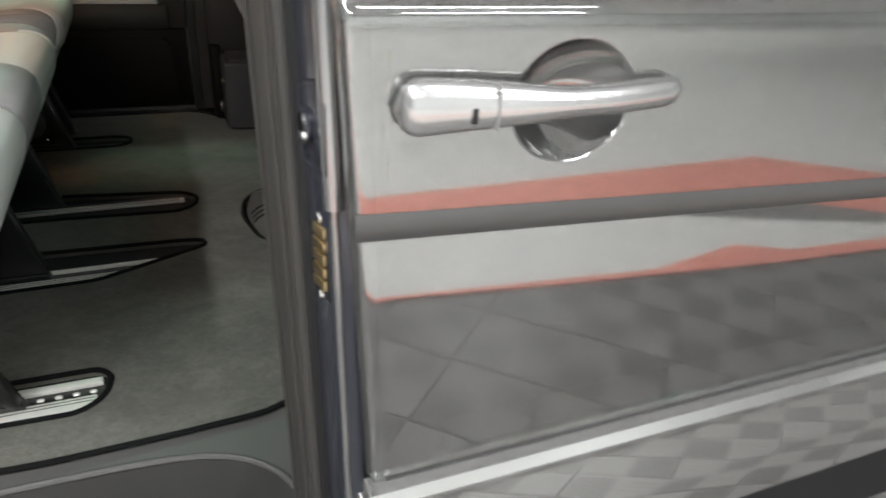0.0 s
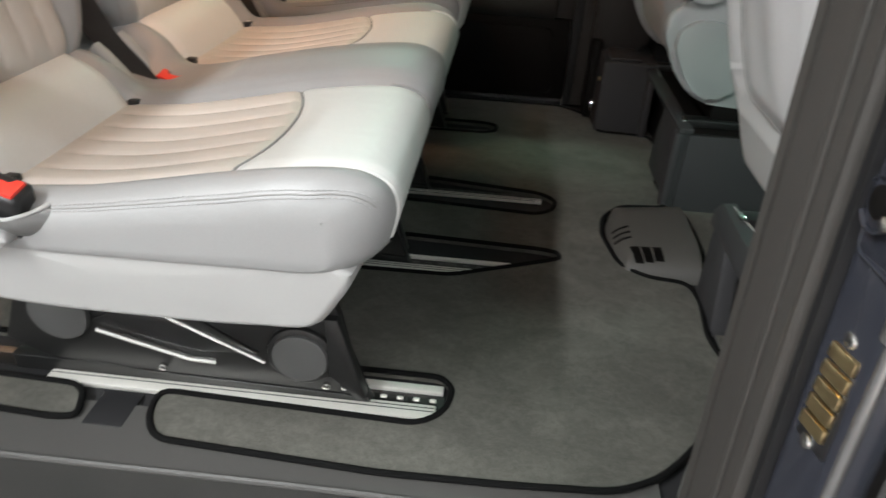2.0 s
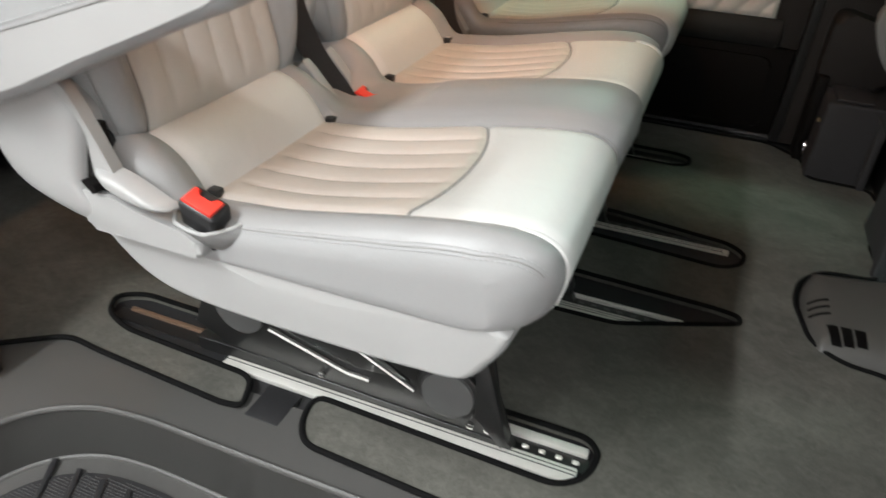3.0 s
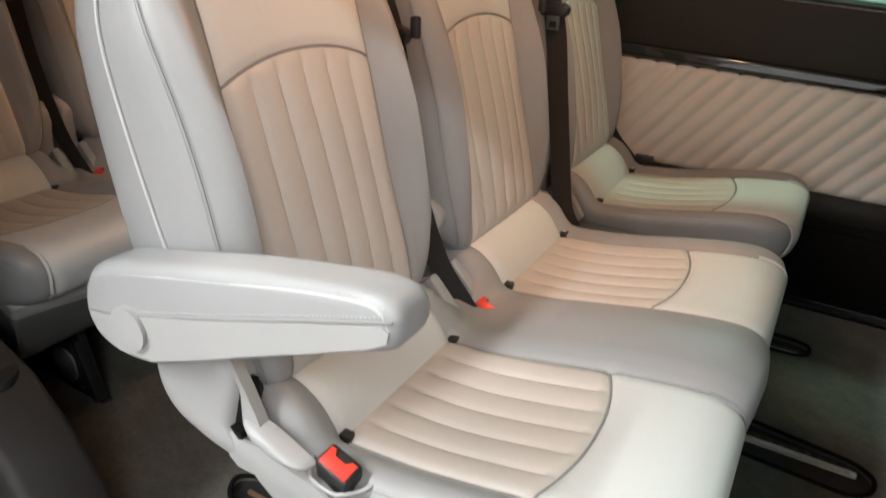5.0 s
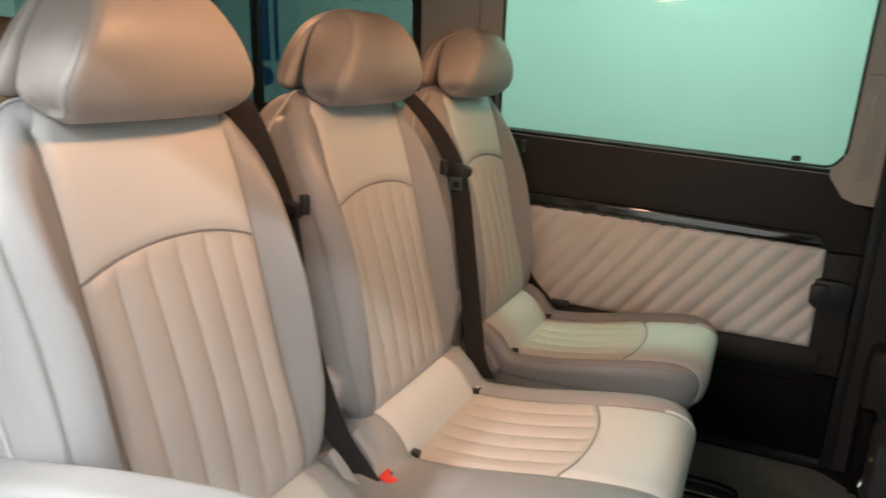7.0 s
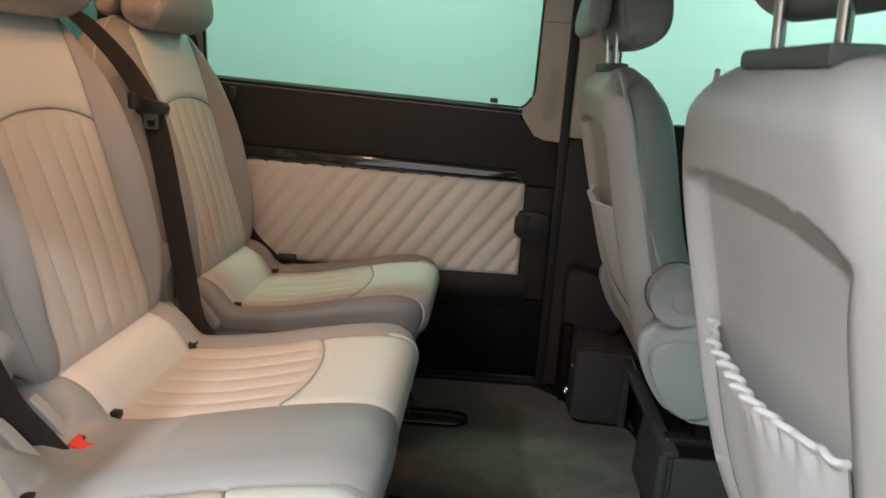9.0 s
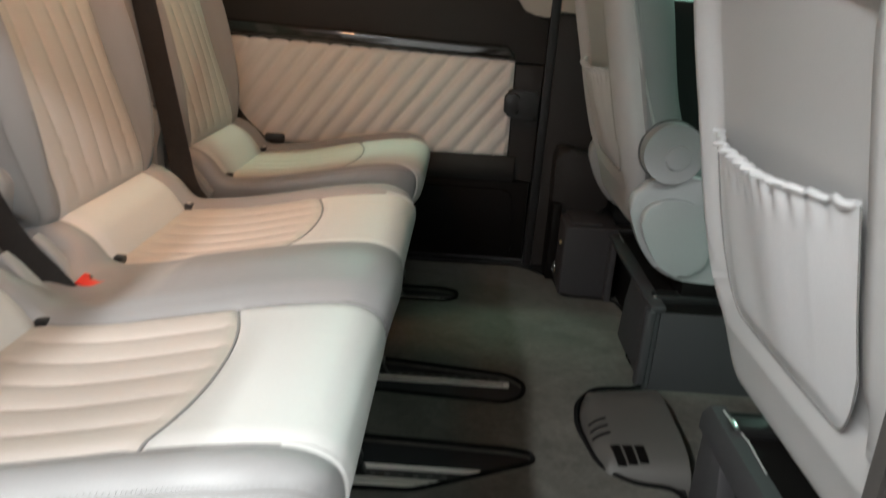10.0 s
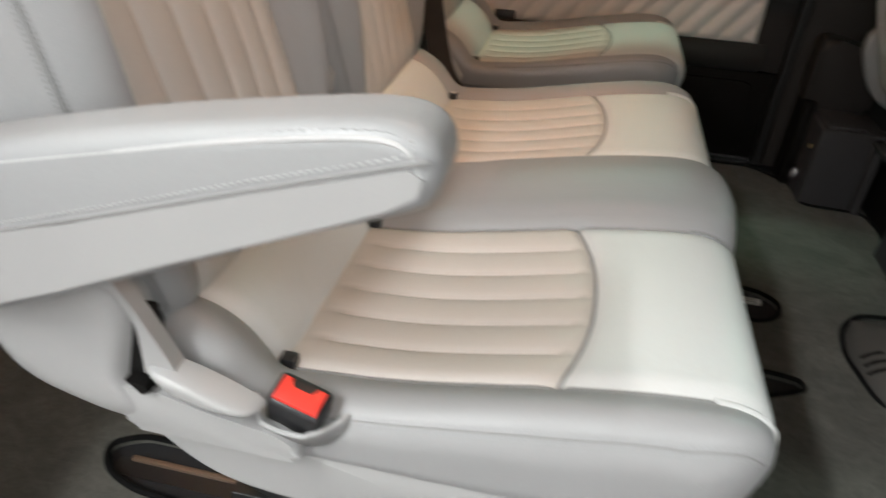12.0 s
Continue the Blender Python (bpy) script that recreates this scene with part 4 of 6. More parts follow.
for ob in (double_seat, single_seat):
    m = Matrix.Translation(ob.location + Vector((-REAR_ROW, REAR_SHIFT if ob is double_seat else 0.0, 0)))
    rear_seat = copy_thing(ob, m)
    ROOT[rear_seat] = m.translation
    tagged(rear_seat, "grey leather rear-row seat lit by a warm lamp", group="rear row seats")
    y0, y1 = (-0.105, 0.855) if ob is double_seat else (0.90, 1.30)
    skirt = rounded([(-0.62, 0.300), (-0.60, 0.170), (-0.17, 0.160), (-0.115, 0.190), (-0.100, 0.300)], 0.04)
    part("seat_skirt", prism([(x - REAR_ROW, z) for x, z in skirt], "y", y0, y1, 0.012, 3), "cap", rear_seat, "dark grey plastic skirt under the cushion")

# armrest on the nearest place
outer, inner = -0.222, -0.158
outline = [(-0.768, 0.600), (-0.805, 0.568), (-0.818, 0.525), (-0.805, 0.490), (-0.765, 0.473), (-0.700, 0.478), (-0.62, 0.510), (-0.523, 0.553), (-0.44, 0.590), (-0.365, 0.621), (-0.346, 0.633), (-0.340, 0.657), (-0.352, 0.676), (-0.385, 0.680), (-0.46, 0.669), (-0.547, 0.653), (-0.66, 0.627)]
arm_body = Body(outline, (outer + inner) / 2, (inner - outer) / 2, 0.016, None, 220)
armrest = part("armrest", arm_body.whole(120, 6, 6, True), "armpad", double_seat, "pale grey padded armrest, folded down", 50)
split = [(-0.805, 0.527), (-0.74, 0.540), (-0.60, 0.582), (-0.45, 0.631), (-0.346, 0.664)]
part("armrest_seam", tube([(x, outer - 0.0004, z) for x, z in curve_points(split, 40)], 0.0014, 6), "groove", armrest)
part("armrest_base", prism([(-0.700, 0.551), (-0.60, 0.580), (-0.45, 0.629), (-0.358, 0.657), (-0.350, 0.652), (-0.352, 0.641), (-0.370, 0.629), (-0.44, 0.598), (-0.523, 0.563), (-0.62, 0.520), (-0.695, 0.490), (-0.755, 0.484), (-0.79, 0.50), (-0.80, 0.523), (-0.74, 0.537)], "y", outer - 0.0015, outer + 0.02), "shell", armrest, "light grey plastic lower half")
upper = [(-0.790, 0.566), (-0.745, 0.592), (-0.66, 0.614), (-0.547, 0.640), (-0.46, 0.659), (-0.385, 0.671), (-0.360, 0.667), (-0.352, 0.652)]
part("piping", tube([(x, outer + 0.0022, z) for x, z in curve_points(upper, 60)], 0.0020, 8), "pipe", armrest)
part("stitching", stitches([(x, outer + 0.0045, z + 0.005) for x, z in curve_points(upper, 140)]), "thread", armrest)
low_edge = [(-0.70, 0.558), (-0.60, 0.588), (-0.45, 0.637), (-0.372, 0.661), (-0.358, 0.668), (-0.356, 0.676)]
part("stitching", stitches([(x, outer - 0.0006, z) for x, z in curve_points(low_edge, 140)], 0.0006), "pipe", armrest)
part("pivot_cap", disc((-0.724, outer - 0.003, 0.528), "y", 0.029, 0.008, 0.003, 40), "shell", armrest, "round plastic pivot cap")
part("pivot", disc((-0.720, inner + 0.010, 0.545), "y", 0.03, 0.03, 0, 24), "shell", armrest)


# ---------------------------------------------------------------- van floor
def ring_bm(loops, z0, z1):
    """A slab with holes: the first loop is its outline, the rest are cut out."""
    bm = bmesh.new()
    edges = []
    for loop in loops:
        vs = [bm.verts.new((x, y, z1)) for x, y in loop]
        edges += [bm.edges.new((vs[i], vs[(i + 1) % len(vs)])) for i in range(len(vs))]
    bmesh.ops.triangle_fill(bm, use_beauty=True, use_dissolve=False, edges=edges, normal=(0, 0, 1))
    ext = bmesh.ops.extrude_face_region(bm, geom=bm.faces[:])
    bmesh.ops.translate(bm, verts=[v for v in ext["geom"] if isinstance(v, bmesh.types.BMVert)], vec=(0, 0, z0 - z1))
    return bm


outline = rounded([
    (0.239, -0.134), (0.10, -0.142), (-0.07, -0.146), (-0.385, -0.130), (-0.412, -0.092), (-0.418, -0.040),
    (-0.03, -0.052), (0.006, -0.020), (0.012, 0.028), (-0.008, 0.050), (-0.84, 0.056), (-0.885, 0.030), (-0.860, -0.012), (-0.80, -0.036), (-0.530, -0.046), (-0.508, -0.106),
    (-0.540, -0.112), (-0.80, -0.098), (-0.870, -0.090), (-0.985, -0.172), (-1.15, -0.19), (-2.35, -0.19), (-2.35, 1.385), (0.24, 1.385), (0.33, 1.30), (0.335, 1.180),
    (0.485, 1.170), (0.500, 1.08), (0.470, 0.88), (0.452, 0.86), (0.462, 0.74), (0.442, 0.712), (0.345, 0.700), (0.300, 0.640), (0.288, 0.560), (0.312, 0.440), (0.360, 0.398), (0.440, 0.390),
    (0.450, 0.330), (0.438, 0.220), (0.456, 0.140), (0.425, 0.04), (0.345, -0.06), (0.300, -0.105)], 0.028)
hole_2 = rounded([(-0.020, 0.342), (0.175, 0.428), (0.194, 0.440), (0.190, 0.462), (0.150, 0.470), (-0.30, 0.490), (-0.88, 0.470), (-0.90, 0.36), (-0.30, 0.336)], 0.02)
hole_3 = rounded([(0.150, 0.622), (0.188, 0.650), (0.196, 0.700), (0.160, 0.732), (-0.10, 0.768), (-0.88, 0.770), (-0.90, 0.65), (-0.10, 0.640)], 0.025)
hole_4 = rounded([(0.005, 1.098), (0.040, 1.115), (0.042, 1.165), (0.0, 1.180), (-0.88, 1.180), (-0.90, 1.09)], 0.02)
holes = [hole_2, hole_3, hole_4]
solo("floor", box(-2.45, 1.9, -0.165, 1.44, -0.12, -0.013), "under", "bare black floor lining under the carpet", "floor", kind="structure")
carpet = solo("carpet", ring_bm([outline] + holes, -0.0125, 0.0), "carpet", "grey velour carpet with black bound edges, cut round the rails", "carpet", kind="structure")
for loop in [outline] + holes:
    part("binding", tube([(x, y, 0.001) for x, y in loop], 0.0050, 8, True, 0.85), "bind", carpet, "black edge binding")


def seat_rail(y, x0, x1, label, near=0.030, far=0.030, bare=None, teeth="alu"):
    rail = thing("seat_rail", ((x0 + x1) / 2, y, -0.013), label, "seat rail", "seat rails", "")
    part("channel", box(x0, x1, y - 0.012, y + 0.016, -0.013, -0.0105), "frame_black", rail, "black locking channel")
    start = x0 if bare is None else bare
    part("side_strip", box(start, x1 - (0.012 if bare else 0.002), y - 0.012 - near, y - 0.012, -0.013, -0.003, 0.002), "alu", rail, "bright aluminium strip")
    if far:
        part("side_strip", box(start, x1 - 0.004, y + 0.016, y + 0.016 + far * 0.5, -0.013, -0.003, 0.002), "alu", rail, "bright aluminium strip")
    if bare is not None:
        # shade on the rail's rear end is put in as brown colour
        part("bare_strip", box(x0 + 0.02, bare - 0.04, y + 0.012, y + 0.021, -0.013, -0.005, 0.002), "rail_shade_brown", rail, "strip at the rail's rear, coloured brown for shade and warm light")
    part("groove", box(start, x1 - 0.014, y - 0.020, y - 0.0185, -0.0035, -0.0026), "frame_black", rail)
    part("groove", box(start, x1 - 0.014, y - 0.027, y - 0.0255, -0.0035, -0.0026), "frame_black", rail)
    n = int((x1 - start - 0.02) / 0.025)
    first = None
    for k in range(n):
        x = x1 - 0.018 - 0.025 * k
        if first is None:
            first = part("locking_tooth", box(x - 0.005, x + 0.005, y - 0.002, y + 0.005, -0.0105, -0.0060, 0.0015, 1), teeth, rail)
        else:
            ob = new("locking_tooth", first.data)
            ob.parent, ob.location = rail, (-0.025 * k, 0, 0)
    return rail


seat_rail(0.004, -0.86, 0.002, "aluminium seat rail with black toothed channel in the carpet", bare=-0.60)
# teeth of these three rails coloured dark grey for the shade they lie in
seat_rail(0.388, -0.86, 0.10, "aluminium seat rail in a tapering carpet cut-out", 0.022, 0.014, teeth="cap")
seat_rail(0.722, -0.86, 0.165, "aluminium seat rail in a rounded carpet cut-out", 0.013, 0.0, teeth="cap")
seat_rail(1.134, -0.86, 0.030, "aluminium seat rail near the far door", 0.017, 0.0, teeth="cap")

# tether strap end in the slot between the two carpet pieces
solo("floor_flap", box(-0.500, -0.440, -0.115, -0.045, -0.013, -0.004, 0.003), "black", "black rubber flap in the slot between carpets", "flap")

# ---------------------------------------------------------------- sill and entry step
WELL = [(0.262, -0.42), (0.255, -0.31), (0.225, -0.245), (0.16, -0.200), (0.06, -0.182), (-0.14, -0.177), (-0.46, -0.179), (-0.64, -0.182), (-0.735, -0.204), (-0.800, -0.255), (-0.835, -0.33), (-0.84, -0.42)]
well = [tuple(p) for p in curve_points(WELL, 60)]
sill_plan = [(0.30, -0.42)] + well + [(-1.05, -0.42), (-1.05, -0.12), (-0.86, -0.07), (0.30, -0.07)]
sill = solo("sill", ring_bm([sill_plan], -0.06, -0.005), "sill", "mid-grey plastic door sill above the entry step", "sill", kind="structure")
part("sill_lip", tube([(x, y, -0.0055) for x, y in well], 0.005, 8), "sill", sill, "rounded lip along the sill's edge")
bm = bmesh.new()
top, low = [], []
for i, (x, y) in enumerate(well):
    mx, my = -0.29 - x, -0.60 - y
    s = 0.024 / math.hypot(mx, my)
    top.append(bm.verts.new((x, y, -0.008)))
    low.append(bm.verts.new((x + mx * s, y + my * s, STEP_Z)))
for i in range(len(well) - 1):
    bm.faces.new((top[i], top[i + 1], low[i + 1], low[i]))
low_pts = [(v.co.x, v.co.y) for v in low]
bmesh.ops.solidify(bm, geom=bm.faces[:], thickness=0.004)
step = thing("entry_step", (-0.29, -0.35, STEP_Z - 0.02), "grey plastic entry step with ribbed rubber tread", "step", kind="structure")
part("riser", bm, "sill", step)
part("tread_plate", ring_bm([low_pts[2:-2] + [(low_pts[-3][0], -0.46), (low_pts[2][0], -0.46)]], STEP_Z - 0.02, STEP_Z + 0.001), "sill", step)
part("step_edge", tube([(x, y, STEP_Z + 0.001) for x, y in low_pts[2:-2]], 0.005, 8), "sill", step)
mat_plan = []
for x, y in low_pts[5:-5]:
    mx, my = -0.29 - x, -0.75 - y
    s = 0.036 / math.hypot(mx, my)
    mat_plan.append((x + mx * s, y + my * s))
part("tread_mat", prism(mat_plan + [(mat_plan[-1][0], -0.46), (mat_plan[0][0], -0.46)], "z", STEP_Z + 0.001, STEP_Z + 0.005), "rubber", step, "black rubber tread mat")
rib = None
for k in range(19):
    x = -0.76 + 0.048 * k
    pts = [(x, -0.25), (x + 0.008, -0.247), (x + 0.098, -0.425), (x + 0.090, -0.425)]
    if rib is None:
        rib = part("tread_rib", prism(pts, "z", STEP_Z + 0.005, STEP_Z + 0.009, 0.001), "black", step)
    else:
        ob = new("tread_rib", rib.data)
        ob.parent, ob.location = step, (0.048 * k, 0, 0)
studs = []
for i in range(165):
    for j in range(44):
        x, y = -0.775 + 0.0056 * i + 0.0028 * (j % 2), -0.445 + 0.0048 * j
        edge = float(np.interp(x, [p[0] for p in mat_plan[::-1]], [p[1] for p in mat_plan[::-1]]))
        if y < edge - 0.006 and min(p[0] for p in mat_plan) + 0.005 < x < max(p[0] for p in mat_plan) - 0.005:
            studs.append((x, y))
verts, faces = [], []
for x, y in studs:
    n = len(verts)
    verts += [(x - 0.0018, y, STEP_Z + 0.005), (x, y - 0.0018, STEP_Z + 0.005), (x + 0.0018, y, STEP_Z + 0.005), (x, y + 0.0018, STEP_Z + 0.005), (x, y, STEP_Z + 0.0062)]
    faces += [(n, n + 1, n + 4), (n + 1, n + 2, n + 4), (n + 2, n + 3, n + 4), (n + 3, n, n + 4)]
me = bpy.data.meshes.new("tread_studs")
me.from_pydata([Vector(v) - ROOT[step] for v in verts], [], faces)
me.materials.append(M["tread"])
ob = tagged(new("tread_studs", me), kind="stuff")
ob.parent = step

# ---------------------------------------------------------------- pillar beside the open doorway


def lean(plan, z0, z1, k, steps=8):
    """A plan pulled upwards that leans inwards by k metres a metre, more so higher up."""
    bm = bmesh.new()
    rings = []
    for z in np.linspace(z0, z1, steps):
        dx, dy = -0.030 * z, k * max(0.0, z) + 0.05 * max(0.0, z - 0.7) ** 1.6
        rings.append([bm.verts.new((x + dx, y + dy, z)) for x, y in plan])
    n = len(plan)
    for a, b in zip(rings, rings[1:]):
        for i in range(n):
            bm.faces.new((a[i], a[(i + 1) % n], b[(i + 1) % n], b[i]))
    bm.faces.new(rings[0][::-1])
    bm.faces.new(rings[-1])
    return bm


K = 0.02
pillar = thing("door_pillar", (0.33, -0.36, -0.50), "blue-grey painted door pillar with rubber seal and brass contacts", "door pillar", kind="structure")
part("seal", lean(rounded([(0.246, -0.312), (0.268, -0.312), (0.284, -0.372), (0.262, -0.374)], 0.008), -0.06, 1.34, K), "seal", pillar, "grey rubber door seal")
part("seal_lip", lean(rounded([(0.252, -0.345), (0.258, -0.343), (0.262, -0.358), (0.255, -0.360)], 0.003), -0.06, 1.34, K), "seal", pillar)
for x, y in ((0.2475, -0.322), (0.2545, -0.350), (0.2610, -0.368)):
    part("seal_rib", lean([(x - 0.003, y + 0.003), (x + 0.004, y + 0.004), (x + 0.006, y - 0.003), (x - 0.001, y - 0.004)], -0.06, 1.34, K), "seal", pillar)
# black strip put in for the shaded gap beside the seal
part("seal_shade_strip", lean([(0.272, -0.368), (0.290, -0.368), (0.290, -0.382), (0.272, -0.382)], -0.40, 1.34, K), "rubber", pillar)
part("jamb", lean(rounded([(0.278, -0.380), (0.286, -0.412), (0.292, -0.428), (0.312, -0.436), (0.326, -0.424), (0.342, -0.418), (0.40, -0.418), (0.40, -0.375)], 0.008), -0.45, 1.34, K), "jamb", pillar, "blue-grey painted jamb")
# highlight put in as a silver column, thinner low down
part("highlight_bead", lean([(0.2945 + 0.010 * math.cos(a), -0.4295 + 0.009 * math.sin(a)) for a in np.linspace(0, 2 * math.pi, 19)[:-1]], 0.485, 1.34, K), "jamb_highlight", pillar, "rounded edge of the jamb, its highlight put in as silver")
part("highlight_crease", lean([(0.2945 + 0.0045 * math.cos(a), -0.428 + 0.004 * math.sin(a)) for a in np.linspace(0, 2 * math.pi, 13)[:-1]], -0.40, 0.485, K), "jamb_highlight", pillar)
# shade of the gap behind the door put in as a near-black strip
part("jamb_shade_strip", lean([(0.311, -0.430), (0.328, -0.449), (0.40, -0.449), (0.40, -0.420)], -0.45, 1.34, K), "lowdark", pillar, "black strip put in for the shaded gap behind the door")
cx, cy = 0.276, -0.396
bm = box(-0.004, 0.004, -0.016, 0.016, 0.375, 0.470, 0.003)
bmesh.ops.transform(bm, matrix=pose(cx, cy, 0, 0, 0, 14), verts=bm.verts)
contact = part("contact_plate", bm, "black", pillar, "black contact plate with brass pads")
for k in range(5):
    bm = box(-0.0075, -0.003, -0.011, 0.013, 0.388 + 0.0145 * k, 0.400 + 0.0145 * k, 0.0015)
    bmesh.ops.transform(bm, matrix=pose(cx, cy, 0, 0, 0, 14), verts=bm.verts)
    part("brass_pad", bm, "gold", contact, "brass contact pad")
for z in (0.379, 0.466):
    part("screw", disc((cx - 0.004, cy + 0.001, z), "x", 0.006, 0.006, 0.001, 14), "steel", contact, "steel screw")
bm = prism(rounded([(-0.026, 0.516), (0.020, 0.522), (0.025, 0.590), (-0.012, 0.598), (-0.025, 0.588)], 0.006), "x", -0.006, 0.004, 0.003)
bmesh.ops.transform(bm, matrix=pose(cx - 0.004, cy - 0.002, 0, 0, 0, 14), verts=bm.verts)
plate = part("guide_plate", bm, "jamb", pillar, "painted guide plate with a round socket")
edge = [(-0.0065, y, z) for y, z in rounded([(-0.027, 0.515), (0.021, 0.521), (0.026, 0.591), (-0.012, 0.599), (-0.026, 0.589)], 0.008)]
bm = tube(edge, 0.0010, 8, True)
bmesh.ops.transform(bm, matrix=pose(cx - 0.004, cy - 0.002, 0, 0, 0, 14), verts=bm.verts)
part("plate_edge", bm, "jamb", plate)
part("socket_rim", tube([(cx - 0.0165, cy + 0.012 + 0.0165 * math.cos(a), 0.553 + 0.0165 * math.sin(a)) for a in np.linspace(0, 2 * math.pi, 30)[:-1]], 0.0014, 8, True), "jamb", plate)
part("socket", disc((cx - 0.013, cy + 0.012, 0.553), "x", 0.017, 0.006, 0.002, 28), "jamb", plate, "raised round socket")
part("socket_core", disc((cx - 0.0165, cy + 0.011, 0.555), "x", 0.010, 0.003, 0.001, 20), "lowdark", plate)
part("socket_stud", disc((cx - 0.017, cy - 0.004, 0.549), "x", 0.005, 0.006, 0.002, 16), "steel", plate, "steel stud in the socket")
# warning sticker in the gap behind the front door
st = part("sticker", box(0.3225, 0.3245, -0.444, -0.430, 0.52, 0.63), "rubber", pillar, "black warning sticker with yellow edges")
for z in (0.524, 0.622):
    part("sticker_bar", box(0.3213, 0.3224, -0.443, -0.431, z, z + 0.006), "yellow", st)
part("warning_sign", disc((0.3219, -0.437, 0.600), "x", 0.0055, 0.001, 0, 24), "red", st)
part("warning_field", disc((0.3212, -0.437, 0.600), "x", 0.0038, 0.001, 0, 24), "white", st)
for k in range(8):
    part("print_line", box(0.3213, 0.3224, -0.442, -0.433 - 0.002 * (k % 3), 0.582 - 0.006 * k, 0.584 - 0.006 * k), "white", st)
# inner trim of the pillar
part("lower_trim", lean(rounded([(0.270, -0.312), (0.272, -0.24), (0.31, -0.165), (0.40, -0.150), (0.46, -0.17), (0.46, -0.312)], 0.03), -0.012, 0.13, 0.02, 3), "sill", pillar, "grey plastic pillar foot")
part("inner_trim", lean(rounded([(0.272, -0.310), (0.275, -0.285), (0.36, -0.270), (0.50, -0.275), (0.50, -0.310)], 0.012), 0.20, 1.34, K), "dark", pillar, "dark inner pillar trim")

# ---------------------------------------------------------------- closed front door, outside


def skin_y(z):
    """How far out the door's outer skin stands at a height."""
    y = -0.457 - 0.003 * math.sin(math.pi * min(1.0, max(0.0, (z + 0.2) / 0.85)))
    if z > 0.655:
        y += 0.030 * min(1.0, (z - 0.655) / 0.02) ** 2 * 0.25 + 0.16 * max(0.0, z - 0.665)
    y -= 0.0012 * bump_at(z, 0.650, 0.016)
    return y


def door_edge(z):
    return 0.312 - 0.062 * max(-0.3, z)


front_door = thing("front_door", (0.9, -0.45, -0.30), "silver metallic front door, closed, mirroring the tiled floor", "car door")
zs = list(np.linspace(0.168, 0.52, 24)) + list(np.linspace(0.526, 0.646, 80)) + list(np.linspace(0.65, 0.69, 24)) + list(np.linspace(0.695, 0.95, 36))
us = [0, 0.002, 0.004, 0.007, 0.010, 0.02, 0.04] + list(np.linspace(0.075, 0.24, 110)) + list(np.linspace(0.26, 1, 18))


def door_at(z, u):
    x = door_edge(z) + u * (1.55 - door_edge(z))
    roll = 0.012 * max(0.0, 1 - u / 0.010) ** 2
    e = ((x - 0.492) / 0.062) ** 2 + ((z - 0.584) / 0.056) ** 2
    cup = 0.040 * max(0.0, 1 - e) ** 0.85
    return Vector((x + 0.004 * max(0.0, 1 - u / 0.01), skin_y(z) + roll + cup, z))


bm = patch(door_at, zs, us)
bmesh.ops.solidify(bm, geom=bm.faces[:], thickness=0.006)
skin = part("door_skin", bm, "paint", front_door, "silver metallic door skin", 60)
part("door_core", box(0.345, 1.50, -0.398, -0.390, 0.17, 0.94), "rubber", front_door)
strip = [(0.288 + 0.05 * k, 0.482 - 0.0022 * k) for k in range(25)]
bm = patch(lambda a, v: Vector((strip[int(a)][0], skin_y(strip[int(a)][1] + v) - 0.0035 * (1 - (v / 0.0135) ** 2) - 0.0005, strip[int(a)][1] + v)), range(25), list(np.linspace(-0.0135, 0.0135, 7)))
part("rubbing_strip", bm, "strip", front_door, "grey rubbing strip along the door", 60)
sillbar = [(-0.452, 0.118), (-0.470, 0.122), (-0.482, 0.134), (-0.484, 0.148), (-0.476, 0.160), (-0.452, 0.164)]
lower = thing("side_skirt", (0.6, -0.47, -0.125), "silver painted side skirt under the doors", "side skirt", kind="structure")
part("moulding", prism(sillbar, "x", 0.30, 1.55, 0.003), "paint", lower, "bright moulding along the door's foot")
part("skirt", prism([(-0.40, 0.120), (-0.458, 0.118), (-0.468, 0.02), (-0.462, -0.08), (-0.440, -0.125), (-0.40, -0.125)], "x", 0.30, 1.55, 0.004), "paint", lower)
# handle
hx0, hx1, hz = 0.318, 0.600, 0.592
hy = skin_y(hz)
grip = curve_points([(hx0, hy - 0.008, 0.590), (hx0 + 0.012, hy - 0.012, 0.591), (0.37, hy - 0.015, 0.592), (0.44, hy - 0.020, 0.592), (0.52, hy - 0.020, 0.593), (0.575, hy - 0.014, 0.594), (hx1, hy - 0.006, 0.595)], 40)
bm = bmesh.new()
rings = []
for i, q in enumerate(grip):
    u = i / 39
    rz = 0.0255 - 0.0115 * min(1.0, u / 0.55) ** 1.3
    taper = min(math.sqrt(max(0.004, 1 - max(0.0, 1 - u / 0.085) ** 2)), math.sqrt(max(0.004, 1 - max(0.0, 1 - (1 - u) / 0.06) ** 2)))
    rings.append([bm.verts.new(Vector(q) + Vector((0, 0.013 * taper * math.cos(a), rz * taper * math.sin(a)))) for a in np.linspace(0, 2 * math.pi, 20)[:-1]])
for a, b in zip(rings, rings[1:]):
    for k in range(19):
        bm.faces.new((a[k], a[(k + 1) % 19], b[(k + 1) % 19], b[k]))
bm.faces.new(rings[0]), bm.faces.new(rings[-1])
handle = part("door_handle", bm, "handle", front_door, "silver bar door handle", 70)
part("handle_foot", box(hx0 + 0.022, hx0 + 0.05, hy - 0.012, hy + 0.002, 0.586, 0.598, 0.004), "paint", handle)
part("handle_foot", box(hx1 - 0.045, hx1 - 0.01, hy - 0.010, hy + 0.002, 0.588, 0.600, 0.004), "paint", handle)
